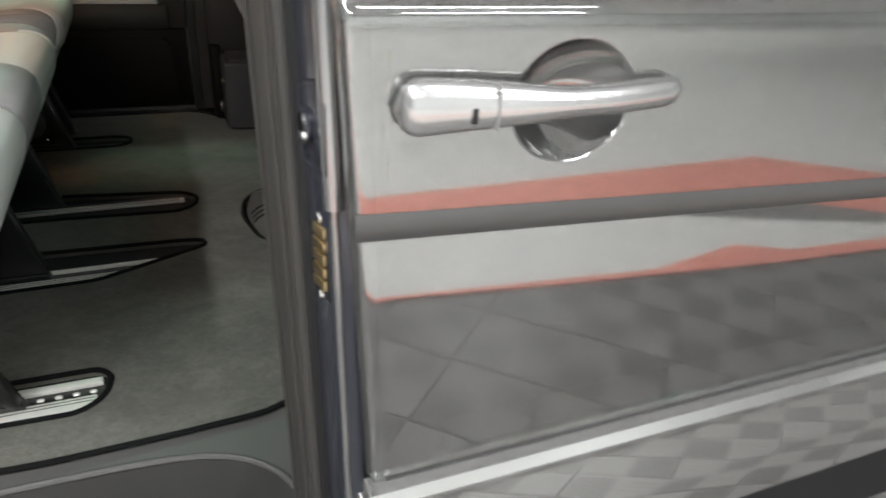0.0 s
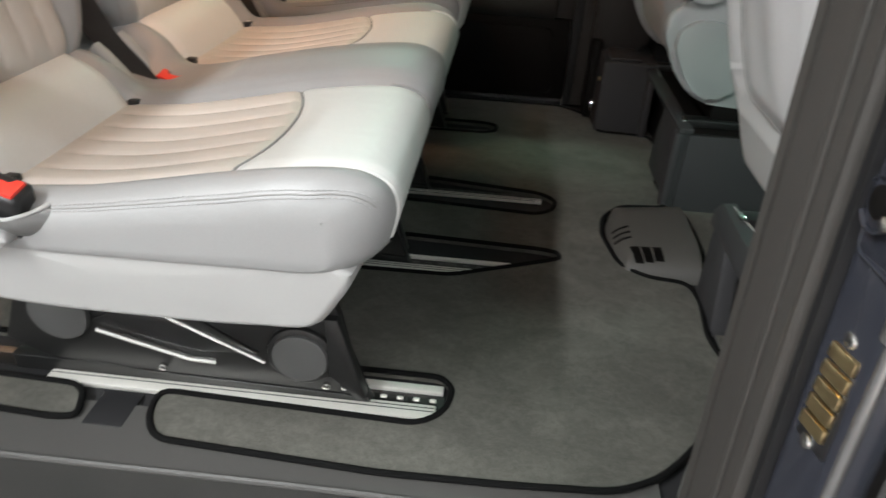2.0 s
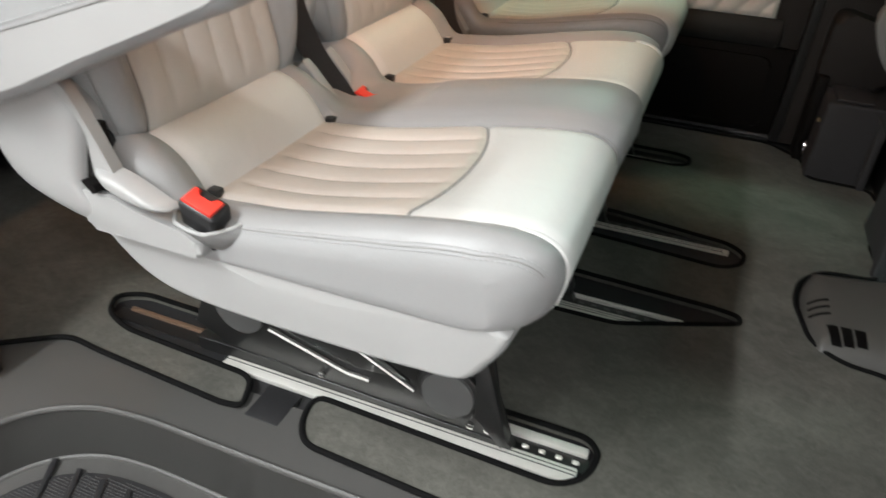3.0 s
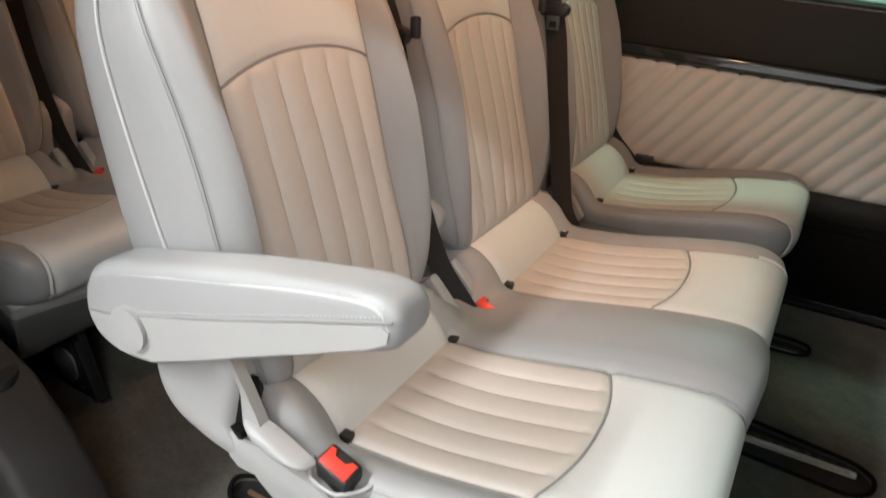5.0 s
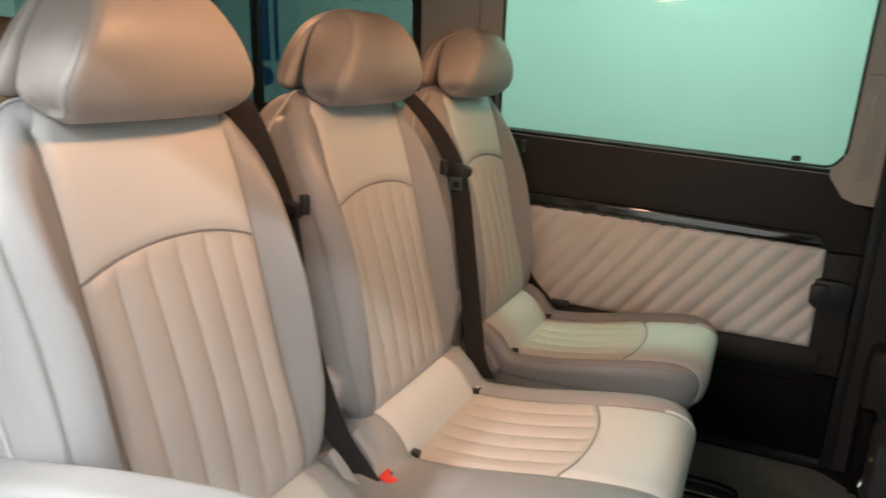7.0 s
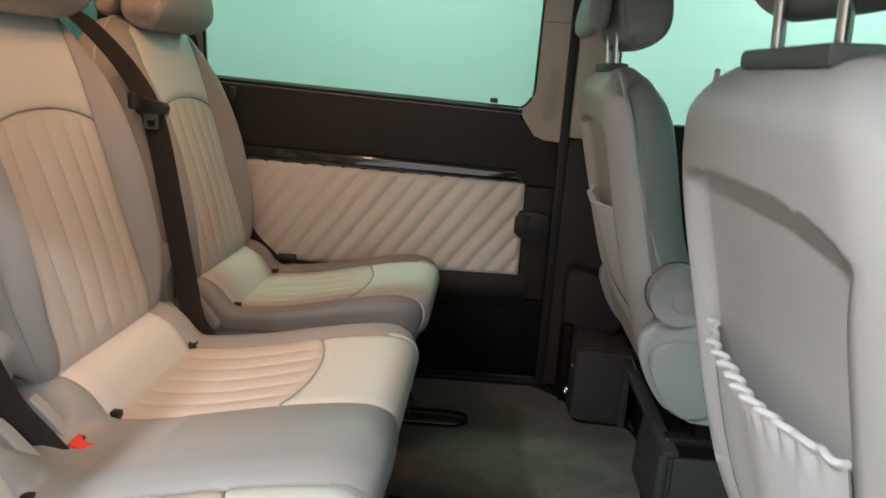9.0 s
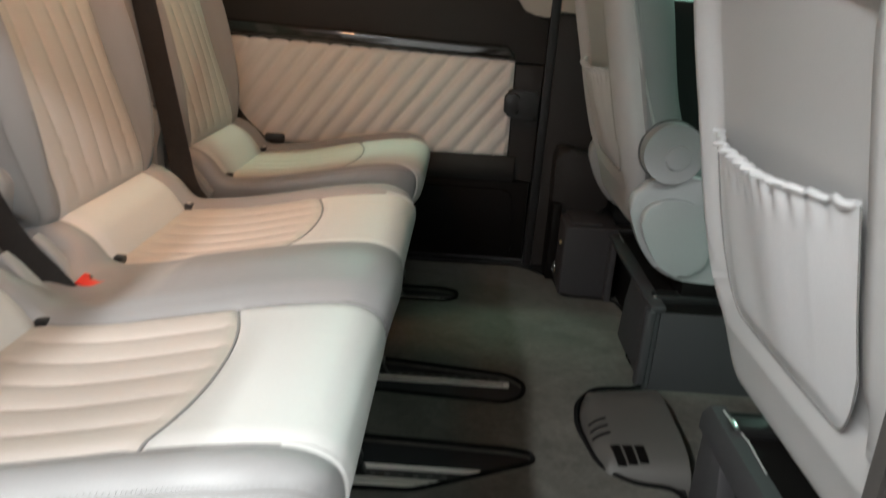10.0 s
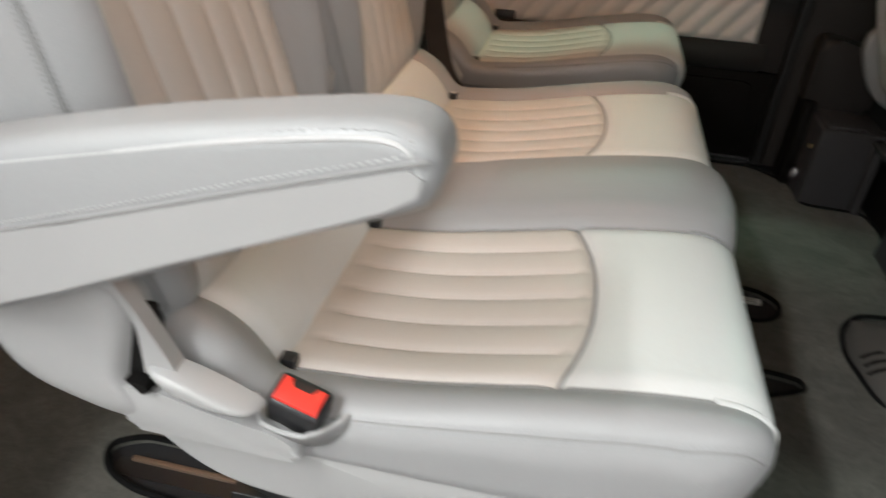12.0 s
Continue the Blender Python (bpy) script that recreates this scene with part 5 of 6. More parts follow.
part("handle_joint", box(0.4005, 0.4020, hy - 0.0315, hy - 0.012, 0.574, 0.611), "groove", handle)
part("keyhole", box(0.378, 0.384, hy - 0.0300, hy - 0.022, 0.580, 0.594, 0.002), "black", handle, "black keyhole")
part("door_window_frame", box(0.31, 1.5, -0.43, -0.40, 0.94, 0.97), "rubber", front_door)
part("door_glass", box(0.33, 1.5, -0.405, -0.400, 0.96, 1.33), "glass_clear", front_door, "door glass")

# ---------------------------------------------------------------- front seats, seen from behind


def front_seat(y, label):
    s = thing("front_seat", (0.55, y, 0.19), label, "car seat", "front seats")
    lean_x = lambda z: 0.318 - 0.24 * (z - 0.65)  # noqa: E731

    def half(z):
        if z > 0.76:
            return 0.245 - 0.075 * ((z - 0.76) / 0.18) ** 2.4
        return 0.245 - 0.05 * max(0.0, (0.52 - z) / 0.18) ** 1.5

    prof = [(0.412, 0.328), (0.392, 0.392), (0.370, 0.45), (lean_x(0.56), 0.56), (lean_x(0.65), 0.65), (lean_x(0.76), 0.76), (lean_x(0.85) + 0.004, 0.85), (lean_x(0.90) + 0.014, 0.898), (lean_x(0.93) + 0.052, 0.934),
            (0.345, 0.936), (0.375, 0.885), (0.40, 0.78), (0.44, 0.60), (0.485, 0.48), (0.495, 0.42), (0.48, 0.35), (0.44, 0.318)]

    def relief(x, yy, z, nx, nz):
        if nx > -0.5:
            return 0.03 * max(0.0, min(1.0, (abs(yy) - 0.14) / 0.05)) * max(0.0, min(1.0, nx * 2)) if 0.45 < z < 0.92 else 0.0
        # shallow recessed field in the back shell
        a = abs(yy) / 0.185
        inside = min(1.0, max(0.0, (1 - a) / 0.06)) * min(1.0, max(0.0, (0.830 - 0.018 * a**4 - z) / 0.005)) * min(1.0, max(0.0, (z - 0.40) / 0.04))
        return -0.023 * inside

    b = Body(prof, y, half, 0.060, relief, 300)
    p0, p1 = b.near(0.412, 0.328), b.near(lean_x(0.93) + 0.06, 0.934)
    rim = list(np.linspace(1, 2, 9))
    ws = [-w for w in rim[::-1]] + list(np.linspace(-1, 1, 61))[1:-1] + rim
    part("back_shell", patch(lambda u, w: b.at(p0 + u * (p1 - p0), w), list(np.linspace(0, 1, 150)), ws), "shellback", s, "smooth grey back shell with a recessed field", 70)
    part("backrest", patch(lambda u, w: b.at(p1 + u * (1 - p1), w), list(np.linspace(0, 1, 50)), [-w for w in rim[::-1]] + list(np.linspace(-1, 1, 31))[1:-1] + rim), "grey", s, "grey leather backrest", 70)
    for side in (-1, 1):
        bm = bmesh.new()
        b.cap(side, bm, n=120)
        part("side_panel", bm, "grey", s)
        e = curve_points([(0.300, 0.93), (0.330, 0.80), (0.372, 0.66), (0.425, 0.52)], 24)
        part("piping", tube([(x, y + side * (half(z) + 0.0008), z) for x, z in e], 0.003, 8), "pipe", s)
    # gathered pocket
    py0, py1 = y - 0.158, y + 0.158

    def pocket_at(u, v):
        yy = py0 + v * (py1 - py0)
        top = 0.655 - 0.012 * math.sin(math.pi * v)
        low = 0.430 + 0.070 * max(0.0, (abs(v - 0.5) * 2 - 0.70) / 0.30) ** 2.2
        z = low + (top - low) * u
        edge = min(1.0, v / 0.20, (1 - v) / 0.20, (0.03 + u) / 0.16)
        gather = 0.0035 * math.sin(v * 2 * math.pi * 13) * bump_at(u, 1.0, 0.10) + 0.0030 * math.sin(v * 2 * math.pi * 2.6 + 1.1) * (1 - u * 0.4) * min(1.0, u * 3)
        x = lean_x(z) if z > 0.56 else np.interp(z, (0.392, 0.45, 0.56), (0.392, 0.370, lean_x(0.56)))
        puff = (math.sin(math.pi * v) ** 0.7) * (0.35 + 0.65 * u)
        return Vector((x + 0.0110 - (0.024 * puff + gather) * edge, yy, z))

    pocket = part("map_pocket", patch(pocket_at, list(np.linspace(0, 1, 40)), list(np.linspace(0, 1, 140))), "mesh", s, "gathered pale cloth map pocket", 70)

    def hem_at(v):
        p = pocket_at(1.0, v)
        return p + Vector((-0.002 + 0.0034 * math.sin(v * 2 * math.pi * 12), 0, 0.0016 * math.sin(v * 2 * math.pi * 13 + 1)))

    part("pocket_hem", tube([hem_at(v) for v in np.linspace(0.02, 0.98, 150)], 0.0035, 8), "mesh", pocket, "ruched elastic hem")
    rim_line = [pocket_at(u, 0.0) for u in np.linspace(1, 0.05, 24)] + [pocket_at(0.0, v) for v in np.linspace(0.03, 0.97, 40)] + [pocket_at(u, 1.0) for u in np.linspace(0.05, 1, 24)]
    part("pocket_edge", tube([q + Vector((-0.001, 0, 0)) for q in rim_line], 0.0010, 6), "groove", pocket)
    # cushion, side covers, knobs, headrest
    cush = Body([(0.50, 0.38), (0.60, 0.37), (0.80, 0.39), (0.90, 0.39), (0.93, 0.35), (0.90, 0.27), (0.75, 0.285), (0.56, 0.285), (0.50, 0.32)], y, 0.245, 0.05, None, 160)
    part("seat_cushion", cush.whole(60, 6, 6), "grey", s, "grey leather cushion")
    for side in (-1, 1):
        ys = y + side * 0.240
        if y < 0.5 and side > 0:
            continue
        shield = [(0.385, 0.42), (0.40, 0.34), (0.45, 0.265), (0.52, 0.235), (0.72, 0.24), (0.74, 0.32), (0.60, 0.36), (0.55, 0.44), (0.47, 0.47)]
        part("side_shield", prism(curve_points(shield, 50, True), "y", min(ys, ys + side * 0.028), max(ys, ys + side * 0.028), 0.010, 3), "bluegrey", s, "pale grey plastic side shield")
        part("height_cover", prism(curve_points([(0.405, 0.375), (0.43, 0.31), (0.47, 0.262), (0.525, 0.25), (0.555, 0.30), (0.54, 0.38), (0.49, 0.415), (0.43, 0.41)], 44, True), "y", min(ys + side * 0.026, ys + side * 0.044), max(ys + side * 0.026, ys + side * 0.044), 0.008, 3), "bluegrey", s, "rounded pale grey cover")
        knob = part("recline_knob", disc((0.447, ys + side * 0.028, 0.512), "y", 0.060, 0.045, 0.012, 40), "bluegrey", s, "round pale grey recliner knob")
        part("knob_ring", tube([(0.447 + 0.060 * math.cos(a), ys + side * 0.012, 0.512 + 0.060 * math.sin(a)) for a in np.linspace(0, 2 * math.pi, 50)[:-1]], 0.0035, 6, True), "cap", knob)
        part("knob_centre", disc((0.455, ys + side * 0.048, 0.505), "y", 0.026, 0.016, 0.005, 30), "bluegrey", knob)
    for dy in (-0.06, 0.06):
        part("headrest_post", tube([(0.315, y + dy, 0.91), (0.308, y + dy, 1.03)], 0.006, 10), "steel", s, "steel headrest post")
    part("post_collar", box(0.290, 0.335, y - 0.09, y + 0.09, 0.930, 0.948, 0.006), "cap", s)
    build_headrest(s, y, 1.060, 0.005, "grey")
    return s


M["shellback"] = material("grey_vinyl_back", (0.46, 0.455, 0.45), 0.42, vary=0.03, scale=8, fine=0.03, fine_scale=700, bump=0.15)
front_seat(0.078, "grey front seat from behind with gathered map pocket")
front_seat(1.040, "grey front seat from behind beside the far pillar")


def seat_base(y0, y1, label, opening):
    s = thing("seat_plinth", (0.65, (y0 + y1) / 2, -0.013), label, "seat plinth", "seat plinths")
    if opening:
        part("leg_panel", prism([(y1, -0.013), (y1 - 0.125, -0.013), (y1 - 0.085, 0.135), (y1 - 0.06, 0.165), (y1, 0.165)], "x", 0.448, 0.480, 0.006), "box", s, "slate-grey plastic leg")
        # near-black sheet put in for the shaded depth behind the arch
        part("arch_shade_sheet", box(0.50, 0.51, y0 + 0.01, y1 - 0.03, -0.013, 0.165), "lowdark", s)
        part("side_panel", box(0.470, 0.86, y1 - 0.020, y1, -0.013, 0.165, 0.005), "box", s)
        part("top_rail", prism([(0.440, 0.150), (0.440, 0.176), (0.452, 0.190), (0.475, 0.192), (0.480, 0.150)], "y", y0, y1 - 0.001, 0.003), "box", s)
        sock = part("power_socket", box(0.486, 0.499, y1 - 0.192, y1 - 0.122, -0.010, 0.062, 0.004), "black", s, "black power socket lid")
        text = bpy.data.curves.new("socket_text", "FONT")
        text.body, text.size, text.align_x = "12 V", 0.021, "CENTER"
        me = bpy.data.meshes.new_from_object(new("socket_text_curve", text).evaluated_get(bpy.context.evaluated_depsgraph_get()))
        bpy.data.objects.remove(bpy.data.objects["socket_text_curve"])
        me.materials.append(M["white"])
        ob = new("socket_text", me)
        ob.matrix_world = pose(0, 0, 0)
        ob.parent = sock
        ob.matrix_basis = Matrix.Translation(Vector((0.4855, y1 - 0.157, 0.030)) - ROOT[sock]) @ pose(0, 0, 0, 90, 0, -90)
    else:
        part("leg_panel", prism([(y0, -0.013), (y0 + 0.245, -0.013), (y0 + 0.225, 0.10), (y0 + 0.20, 0.178), (y0, 0.178)], "x", 0.452, 0.470, 0.004), "box", s, "slate-grey plastic leg")
        # shade inside this opening is put in as a near-black sheet
        part("opening_shade_sheet", box(0.50, 0.51, y0 + 0.01, y1 - 0.01, -0.013, 0.165), "lowdark", s)
        part("panel_crease", box(0.4505, 0.4530, y0 + 0.05, y0 + 0.054, 0.0, 0.17), "box", s)
        part("far_leg", box(0.452, 0.470, y1 - 0.13, y1, -0.013, 0.178, 0.004), "box", s)
        part("side_panel", prism([(0.470, -0.013), (0.86, -0.013), (0.86, 0.178), (0.470, 0.178)], "y", y0, y0 + 0.02, 0.004), "box", s)
        part("corner_post", box(0.440, 0.462, y0 - 0.004, y0 + 0.028, -0.013, 0.183, 0.008, 3), "box", s)
        part("top_rail", box(0.446, 0.480, y0, y1, 0.178, 0.193, 0.005), "box", s)
    part("top_plate", box(0.470, 0.86, y0 + 0.004, y1 - 0.004, 0.168, 0.182, 0.003), "lowdark", s, "black steel top plate")
    for yy in (y0 + 0.06, y1 - 0.06):
        part("slide", box(0.47, 0.86, yy - 0.018, yy + 0.018, 0.182, 0.200, 0.004), "frame_black", s, "black seat slide")
        part("slide_end", box(0.462, 0.476, yy - 0.015, yy + 0.015, 0.184, 0.198, 0.003), "steel", s, "steel slide end")
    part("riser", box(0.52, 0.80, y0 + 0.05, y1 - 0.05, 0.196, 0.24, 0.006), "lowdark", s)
    # pale tube put in for the glints along the plate's edge
    part("edge_glint", tube([(0.466, y1 - 0.02, 0.1935), (0.475, y1 - 0.10, 0.1935), (0.472, y1 - 0.17, 0.1935)], 0.0012, 6), "pipe", s)
    return s


seat_base(-0.17, 0.368, "slate-grey plastic seat base with an open arch and power socket", True)
seat_base(0.725, 1.29, "slate-grey plastic seat base with a dark arch", False)

# ---------------------------------------------------------------- floor vent
vent = thing("floor_vent", (0.37, 0.55, -0.013), "dark grey plastic floor vent with two sets of slots", "air vent")


def vent_at(u, v):
    """A low hood that rises towards the seat base."""
    x, y = 0.301 + 0.165 * u, 0.398 + 0.294 * v
    n = max(abs(2 * v - 1), 1 - 2 * u if u < 0.5 else 0)
    cut = 0.045 * max(0.0, abs(2 * v - 1) - 0.35) ** 1.6 * (1 - u)
    h = 0.052 * (1 - n**4) ** 0.6 * (0.72 + 0.28 * u)
    return Vector((x + cut, y + (0.5 - v) * 0.03 * (1 - u), -0.008 + h))


part("hood", patch(vent_at, list(np.linspace(0, 1, 24)), list(np.linspace(0, 1, 36))), "vent", vent, "moulded dark grey hood", 70)
# slot openings are near-black sheets and cords laid on the hood, not holes
for k in range(3):
    u0 = 0.16 + 0.135 * k
    bm = patch(lambda u, v: vent_at(u, v) + Vector((0, -0.0004, 0.0009)), list(np.linspace(u0, u0 + 0.112, 5)), list(np.linspace(0.055 + 0.012 * k, 0.205, 5)))
    bmesh.ops.solidify(bm, geom=bm.faces[:], thickness=0.001)
    part("slot", bm, "lowdark", vent, "black piece put in for a shaded slot opening")
    v = 0.33 + 0.085 * k
    bm = tube([vent_at(u, v + 0.05 * (u - 0.05)) for u in np.linspace(0.045, 0.235, 8)], 0.0040, 8, False, 0.45)
    part("slot", bm, "lowdark", vent, "black piece put in for a shaded slot opening")

# ---------------------------------------------------------------- far sliding door, inside
FY = 1.420
door = thing("sliding_door", (-0.3, FY, 0.0), "closed sliding door with quilted leather panel, burl strip and tinted window", "car door", kind="structure")


def panel(name, pts, y0, mat, label="", bevel=0.006):
    return part(name, prism(pts, "y", y0, FY + 0.03, bevel), mat, door, label)


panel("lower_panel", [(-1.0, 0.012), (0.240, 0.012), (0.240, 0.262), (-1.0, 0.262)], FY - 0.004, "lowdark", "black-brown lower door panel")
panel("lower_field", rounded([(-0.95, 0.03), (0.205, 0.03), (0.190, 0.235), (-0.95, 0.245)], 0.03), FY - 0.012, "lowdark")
part("ledge", prism([(FY + 0.03, 0.262), (FY - 0.004, 0.262), (FY - 0.022, 0.285), (FY - 0.024, 0.318), (FY - 0.010, 0.338), (FY + 0.03, 0.340)], "x", -1.0, 0.190, 0.004), "dark", door, "anthracite ledge")
panel("handle_field", [(0.168, 0.266), (0.245, 0.262), (0.250, 0.604), (0.168, 0.604)], FY - 0.002, "dark")
panel("upper_panel", [(-1.0, 0.640), (0.252, 0.606), (0.252, 0.735), (0.172, 0.742), (0.140, 0.812), (-1.0, 0.872)], FY - 0.006, "dark", "anthracite upper door panel", 0.010)
part("belt_line", tube([(x, FY - 0.008, 0.862 - 0.054 * (x + 0.70)) for x in np.linspace(-0.98, 0.142, 12)], 0.006, 8), "rubber", door, "black window seal")


def quilt_top(x):
    return 0.643 - 0.036 * (x + 0.61)


def quilt_at(u, v):
    x = -0.98 + u * (0.166 + 0.98)
    z = 0.338 + v * (quilt_top(x) - 0.338)
    s = (x * 0.78 - (z - 0.34) * 0.62) / 0.046
    edge = min(1.0, u / 0.01, (1 - u) / 0.01, v / 0.03, (1 - v) / 0.03)
    puff = 0.0125 * abs(math.sin(math.pi * s)) ** 0.6 * edge
    return Vector((x, FY - 0.002 - puff, z))


bm = patch(quilt_at, list(np.linspace(0, 1, 400)), list(np.linspace(0, 1, 30)))
part("quilted_panel", bm, "quilt", door, "pale leather in diagonal padded pleats", 80)
wood = [(-0.98, quilt_top(-0.98) + 0.040), (-0.98, quilt_top(-0.98)), (0.163, quilt_top(0.163)), (0.163, quilt_top(0.163) + 0.014), (0.140, quilt_top(0.14) + 0.038)]
part("burl_strip", prism(wood, "y", FY - 0.022, FY, 0.012, 6), "burl", door, "glossy dark burl strip")
hnd = part("inside_handle", prism(rounded([(0.150, 0.458), (0.238, 0.452), (0.240, 0.532), (0.152, 0.536)], 0.012), "y", FY - 0.030, FY, 0.006, 3), "black", door, "black inside handle")
part("handle_tab", prism(rounded([(0.142, 0.470), (0.185, 0.470), (0.185, 0.526), (0.142, 0.526)], 0.010), "y", FY - 0.046, FY - 0.028, 0.006, 3), "black", hnd)
WX0, WX1 = -0.770, 0.176
frame_out = [(-0.84, 0.86), (0.142, 0.808), (0.172, 0.742), (0.252, 0.735), (0.262, 1.36), (-0.84, 1.36)]
frame_in = rounded([(WX0, 0.868), (WX1 - 0.03, 0.822), (WX1, 0.86), (WX1 + 0.012, 1.29), (WX0, 1.29)], 0.035)


def frame_bm(out, hole, y0, y1):
    bm = ring_bm([out, hole], 0, y1 - y0)
    for v in bm.verts:
        v.co = Vector((v.co.x, y0 + v.co.z, v.co.y))
    return bm


win = part("window_frame", frame_bm(frame_out, frame_in, FY - 0.004, FY + 0.03), "beige", door, "beige window surround")
part("window_seal", tube([(x, FY + 0.006, z) for x, z in frame_in], 0.007, 8, True), "rubber", win, "black glass seal")
part("window_pane", box(WX0 - 0.02, WX1 + 0.03, FY + 0.014, FY + 0.019, 0.80, 1.31), "glass", win, "green tinted pane").visible_shadow = True
part("window_catch", box(0.050, 0.072, FY - 0.012, FY + 0.006, 0.836, 0.850, 0.003), "black", win, "small black catch")
part("grip_recess", prism(rounded([(0.196, 0.79), (0.232, 0.80), (0.240, 0.93), (0.212, 0.935)], 0.012), "y", FY - 0.006, FY - 0.0035), "lining", win, "moulded grip recess")
part("trim_cap", prism(rounded([(0.188, 0.958), (0.212, 0.958), (0.214, 1.01), (0.190, 1.01)], 0.008), "y", FY - 0.008, FY - 0.0035, 0.002), "beige", win)
part("joint", box(0.190, 0.262, FY - 0.0055, FY - 0.0038, 1.055, 1.0575), "groove", win)
# rubber gap and pillar in front of the door
far_pillar = thing("far_pillar", (0.32, FY, 0.0), "far door pillar, anthracite below and beige above", "door pillar", kind="structure")
part("rubber_seal", prism([(0.243, 0.0), (0.268, 0.0), (0.276, 0.75), (0.286, 1.36), (0.260, 1.36), (0.252, 0.75)], "y", FY - 0.018, FY + 0.02, 0.004), "rubber", far_pillar, "black rubber door seal")
part("lower_trim", prism([(0.268, 0.0), (0.50, 0.0), (0.50, 0.745), (0.276, 0.748)], "y", FY - 0.020, FY + 0.03, 0.006), "dark", far_pillar, "anthracite lower trim")
part("lower_bulge", prism(rounded([(0.300, 0.20), (0.46, 0.19), (0.46, 0.36), (0.300, 0.40)], 0.04), "y", FY - 0.10, FY - 0.01, 0.02, 3), "dark", far_pillar)
part("upper_trim", prism([(0.277, 0.752), (0.372, 0.745), (0.40, 1.36), (0.287, 1.36)], "y", FY - 0.022, FY + 0.03, 0.006), "beige", far_pillar, "beige upper trim")
foot = thing("pillar_box", (0.40, 1.30, -0.013), "slate-grey box at the foot of the far pillar", "trim box")
part("body", box(0.328, 0.478, 1.190, 1.41, -0.013, 0.205, 0.008, 3), "box", foot)
part("lid", box(0.345, 0.430, 1.200, 1.40, 0.205, 0.214, 0.004), "box", foot)
part("screw", disc((0.326, 1.235, 0.142), "x", 0.006, 0.006, 0.001, 14), "gold", foot, "brass screw")
part("tie_ring", tube([(0.318, 1.26 + 0.014 * math.cos(a), 0.055 + 0.018 * math.sin(a)) for a in np.linspace(0, 2 * math.pi, 24)[:-1]], 0.003, 6, True), "steel", foot, "steel tie-down ring")
part("bracket", box(0.302, 0.330, 1.30, 1.40, -0.013, 0.235, 0.006), "lowdark", foot)

# ---------------------------------------------------------------- rest of the van round the cabin
def shell(name, bm, mat, label, category="van body"):
    return solo(name, bm, mat, label, category, kind="structure")


shell("roof_lining", box(-2.45, 1.6, -0.30, 1.42, 1.335, 1.36), "lining", "pale cloth roof lining", "ceiling")
shell("roof", box(-2.50, 1.6, -0.40, 1.52, 1.375, 1.42, 0.02), "paint", "silver van roof", "roof")
shell("roof_rail", box(-1.0, 0.30, -0.345, -0.295, 1.27, 1.365, 0.015), "beige", "trim over the doorway", "trim")
cp = thing("rear_pillar", (-0.93, FY, 0.60), "beige pillar between the tinted windows", "window pillar", kind="structure")
part("post", box(-1.040, -0.842, FY - 0.015, FY + 0.03, 0.60, 1.345, 0.012, 3), "beige", cp)
part("seal", box(-0.862, -0.846, FY - 0.010, FY + 0.031, 0.86, 1.33, 0.004), "rubber", cp)
part("belt_anchor", box(-0.96, -0.93, FY - 0.022, FY - 0.012, 1.05, 1.12, 0.006), "beige", cp)
qw = thing("quarter_window", (-1.6, FY + 0.01, 0.85), "tinted rear side window in a black surround", "window", kind="structure")
part("frame", frame_bm([(-2.45, 0.80), (-1.04, 0.80), (-1.04, 1.345), (-2.45, 1.345)], rounded([(-2.30, 0.93), (-1.075, 0.87), (-1.075, 1.28), (-2.30, 1.28)], 0.05), FY, FY + 0.03), "dark", qw)
part("pane", box(-2.34, -1.06, FY + 0.012, FY + 0.017, 0.86, 1.30), "glass_rear", qw, "green tinted pane")
part("divider", box(-1.730, -1.700, FY - 0.002, FY + 0.028, 0.88, 1.32, 0.004), "rubber", qw, "black upright between the panes")
shell("quarter_panel", box(-2.45, -1.002, FY - 0.02, FY + 0.03, -0.012, 0.80, 0.01), "dark", "anthracite rear side trim", "trim")
shell("far_body", box(-2.5, 1.6, FY + 0.033, FY + 0.10, -0.30, 0.80), "paint", "silver far side of the van")
shell("far_body_front", box(0.50, 0.56, FY - 0.02, FY + 0.09, -0.1, 0.80), "dark", "far front door trim")
shell("far_front_trim", box(0.50, 1.60, FY - 0.01, FY + 0.030, -0.01, 0.80, 0.01), "dark", "anthracite front door trim")
fg = thing("far_front_window", (1.0, FY + 0.015, 0.80), "front side window of the van", "window", kind="structure")
part("pane", box(0.40, 1.60, FY + 0.012, FY + 0.017, 0.80, 1.33), "glass_clear", fg)
part("post", box(0.376, 0.400, FY - 0.008, FY + 0.03, 0.80, 1.34, 0.006), "rubber", fg)
# rear end and near rear side
shell("tailgate", box(-2.52, -2.455, -0.36, 1.50, -0.30, 0.84), "dark", "anthracite tailgate trim", "tailgate")
rw = thing("rear_window", (-2.47, 0.57, 0.84), "tinted rear window", "window", kind="structure")
part("pane", box(-2.49, -2.485, -0.28, 1.42, 0.84, 1.33), "glass_clear", rw)
part("frame_side", box(-2.50, -2.455, -0.36, -0.26, 0.84, 1.345), "dark", rw)
part("frame_side", box(-2.50, -2.455, 1.40, 1.50, 0.84, 1.345), "dark", rw)
# unseen outer depth of side and pillar, and darkened glass, block lamp light
shell("near_rear_side", box(-2.45, -1.06, -0.50, -0.30, -0.30, 0.84, 0.01), "dark", "anthracite side trim behind the doorway, thickened outwards to block lamp light", "trim")
shell("near_rear_pillar", box(-1.20, -0.95, -0.52, -0.30, 0.84, 1.36, 0.01), "beige", "beige pillar behind the doorway, thickened outwards to block lamp light", "trim")
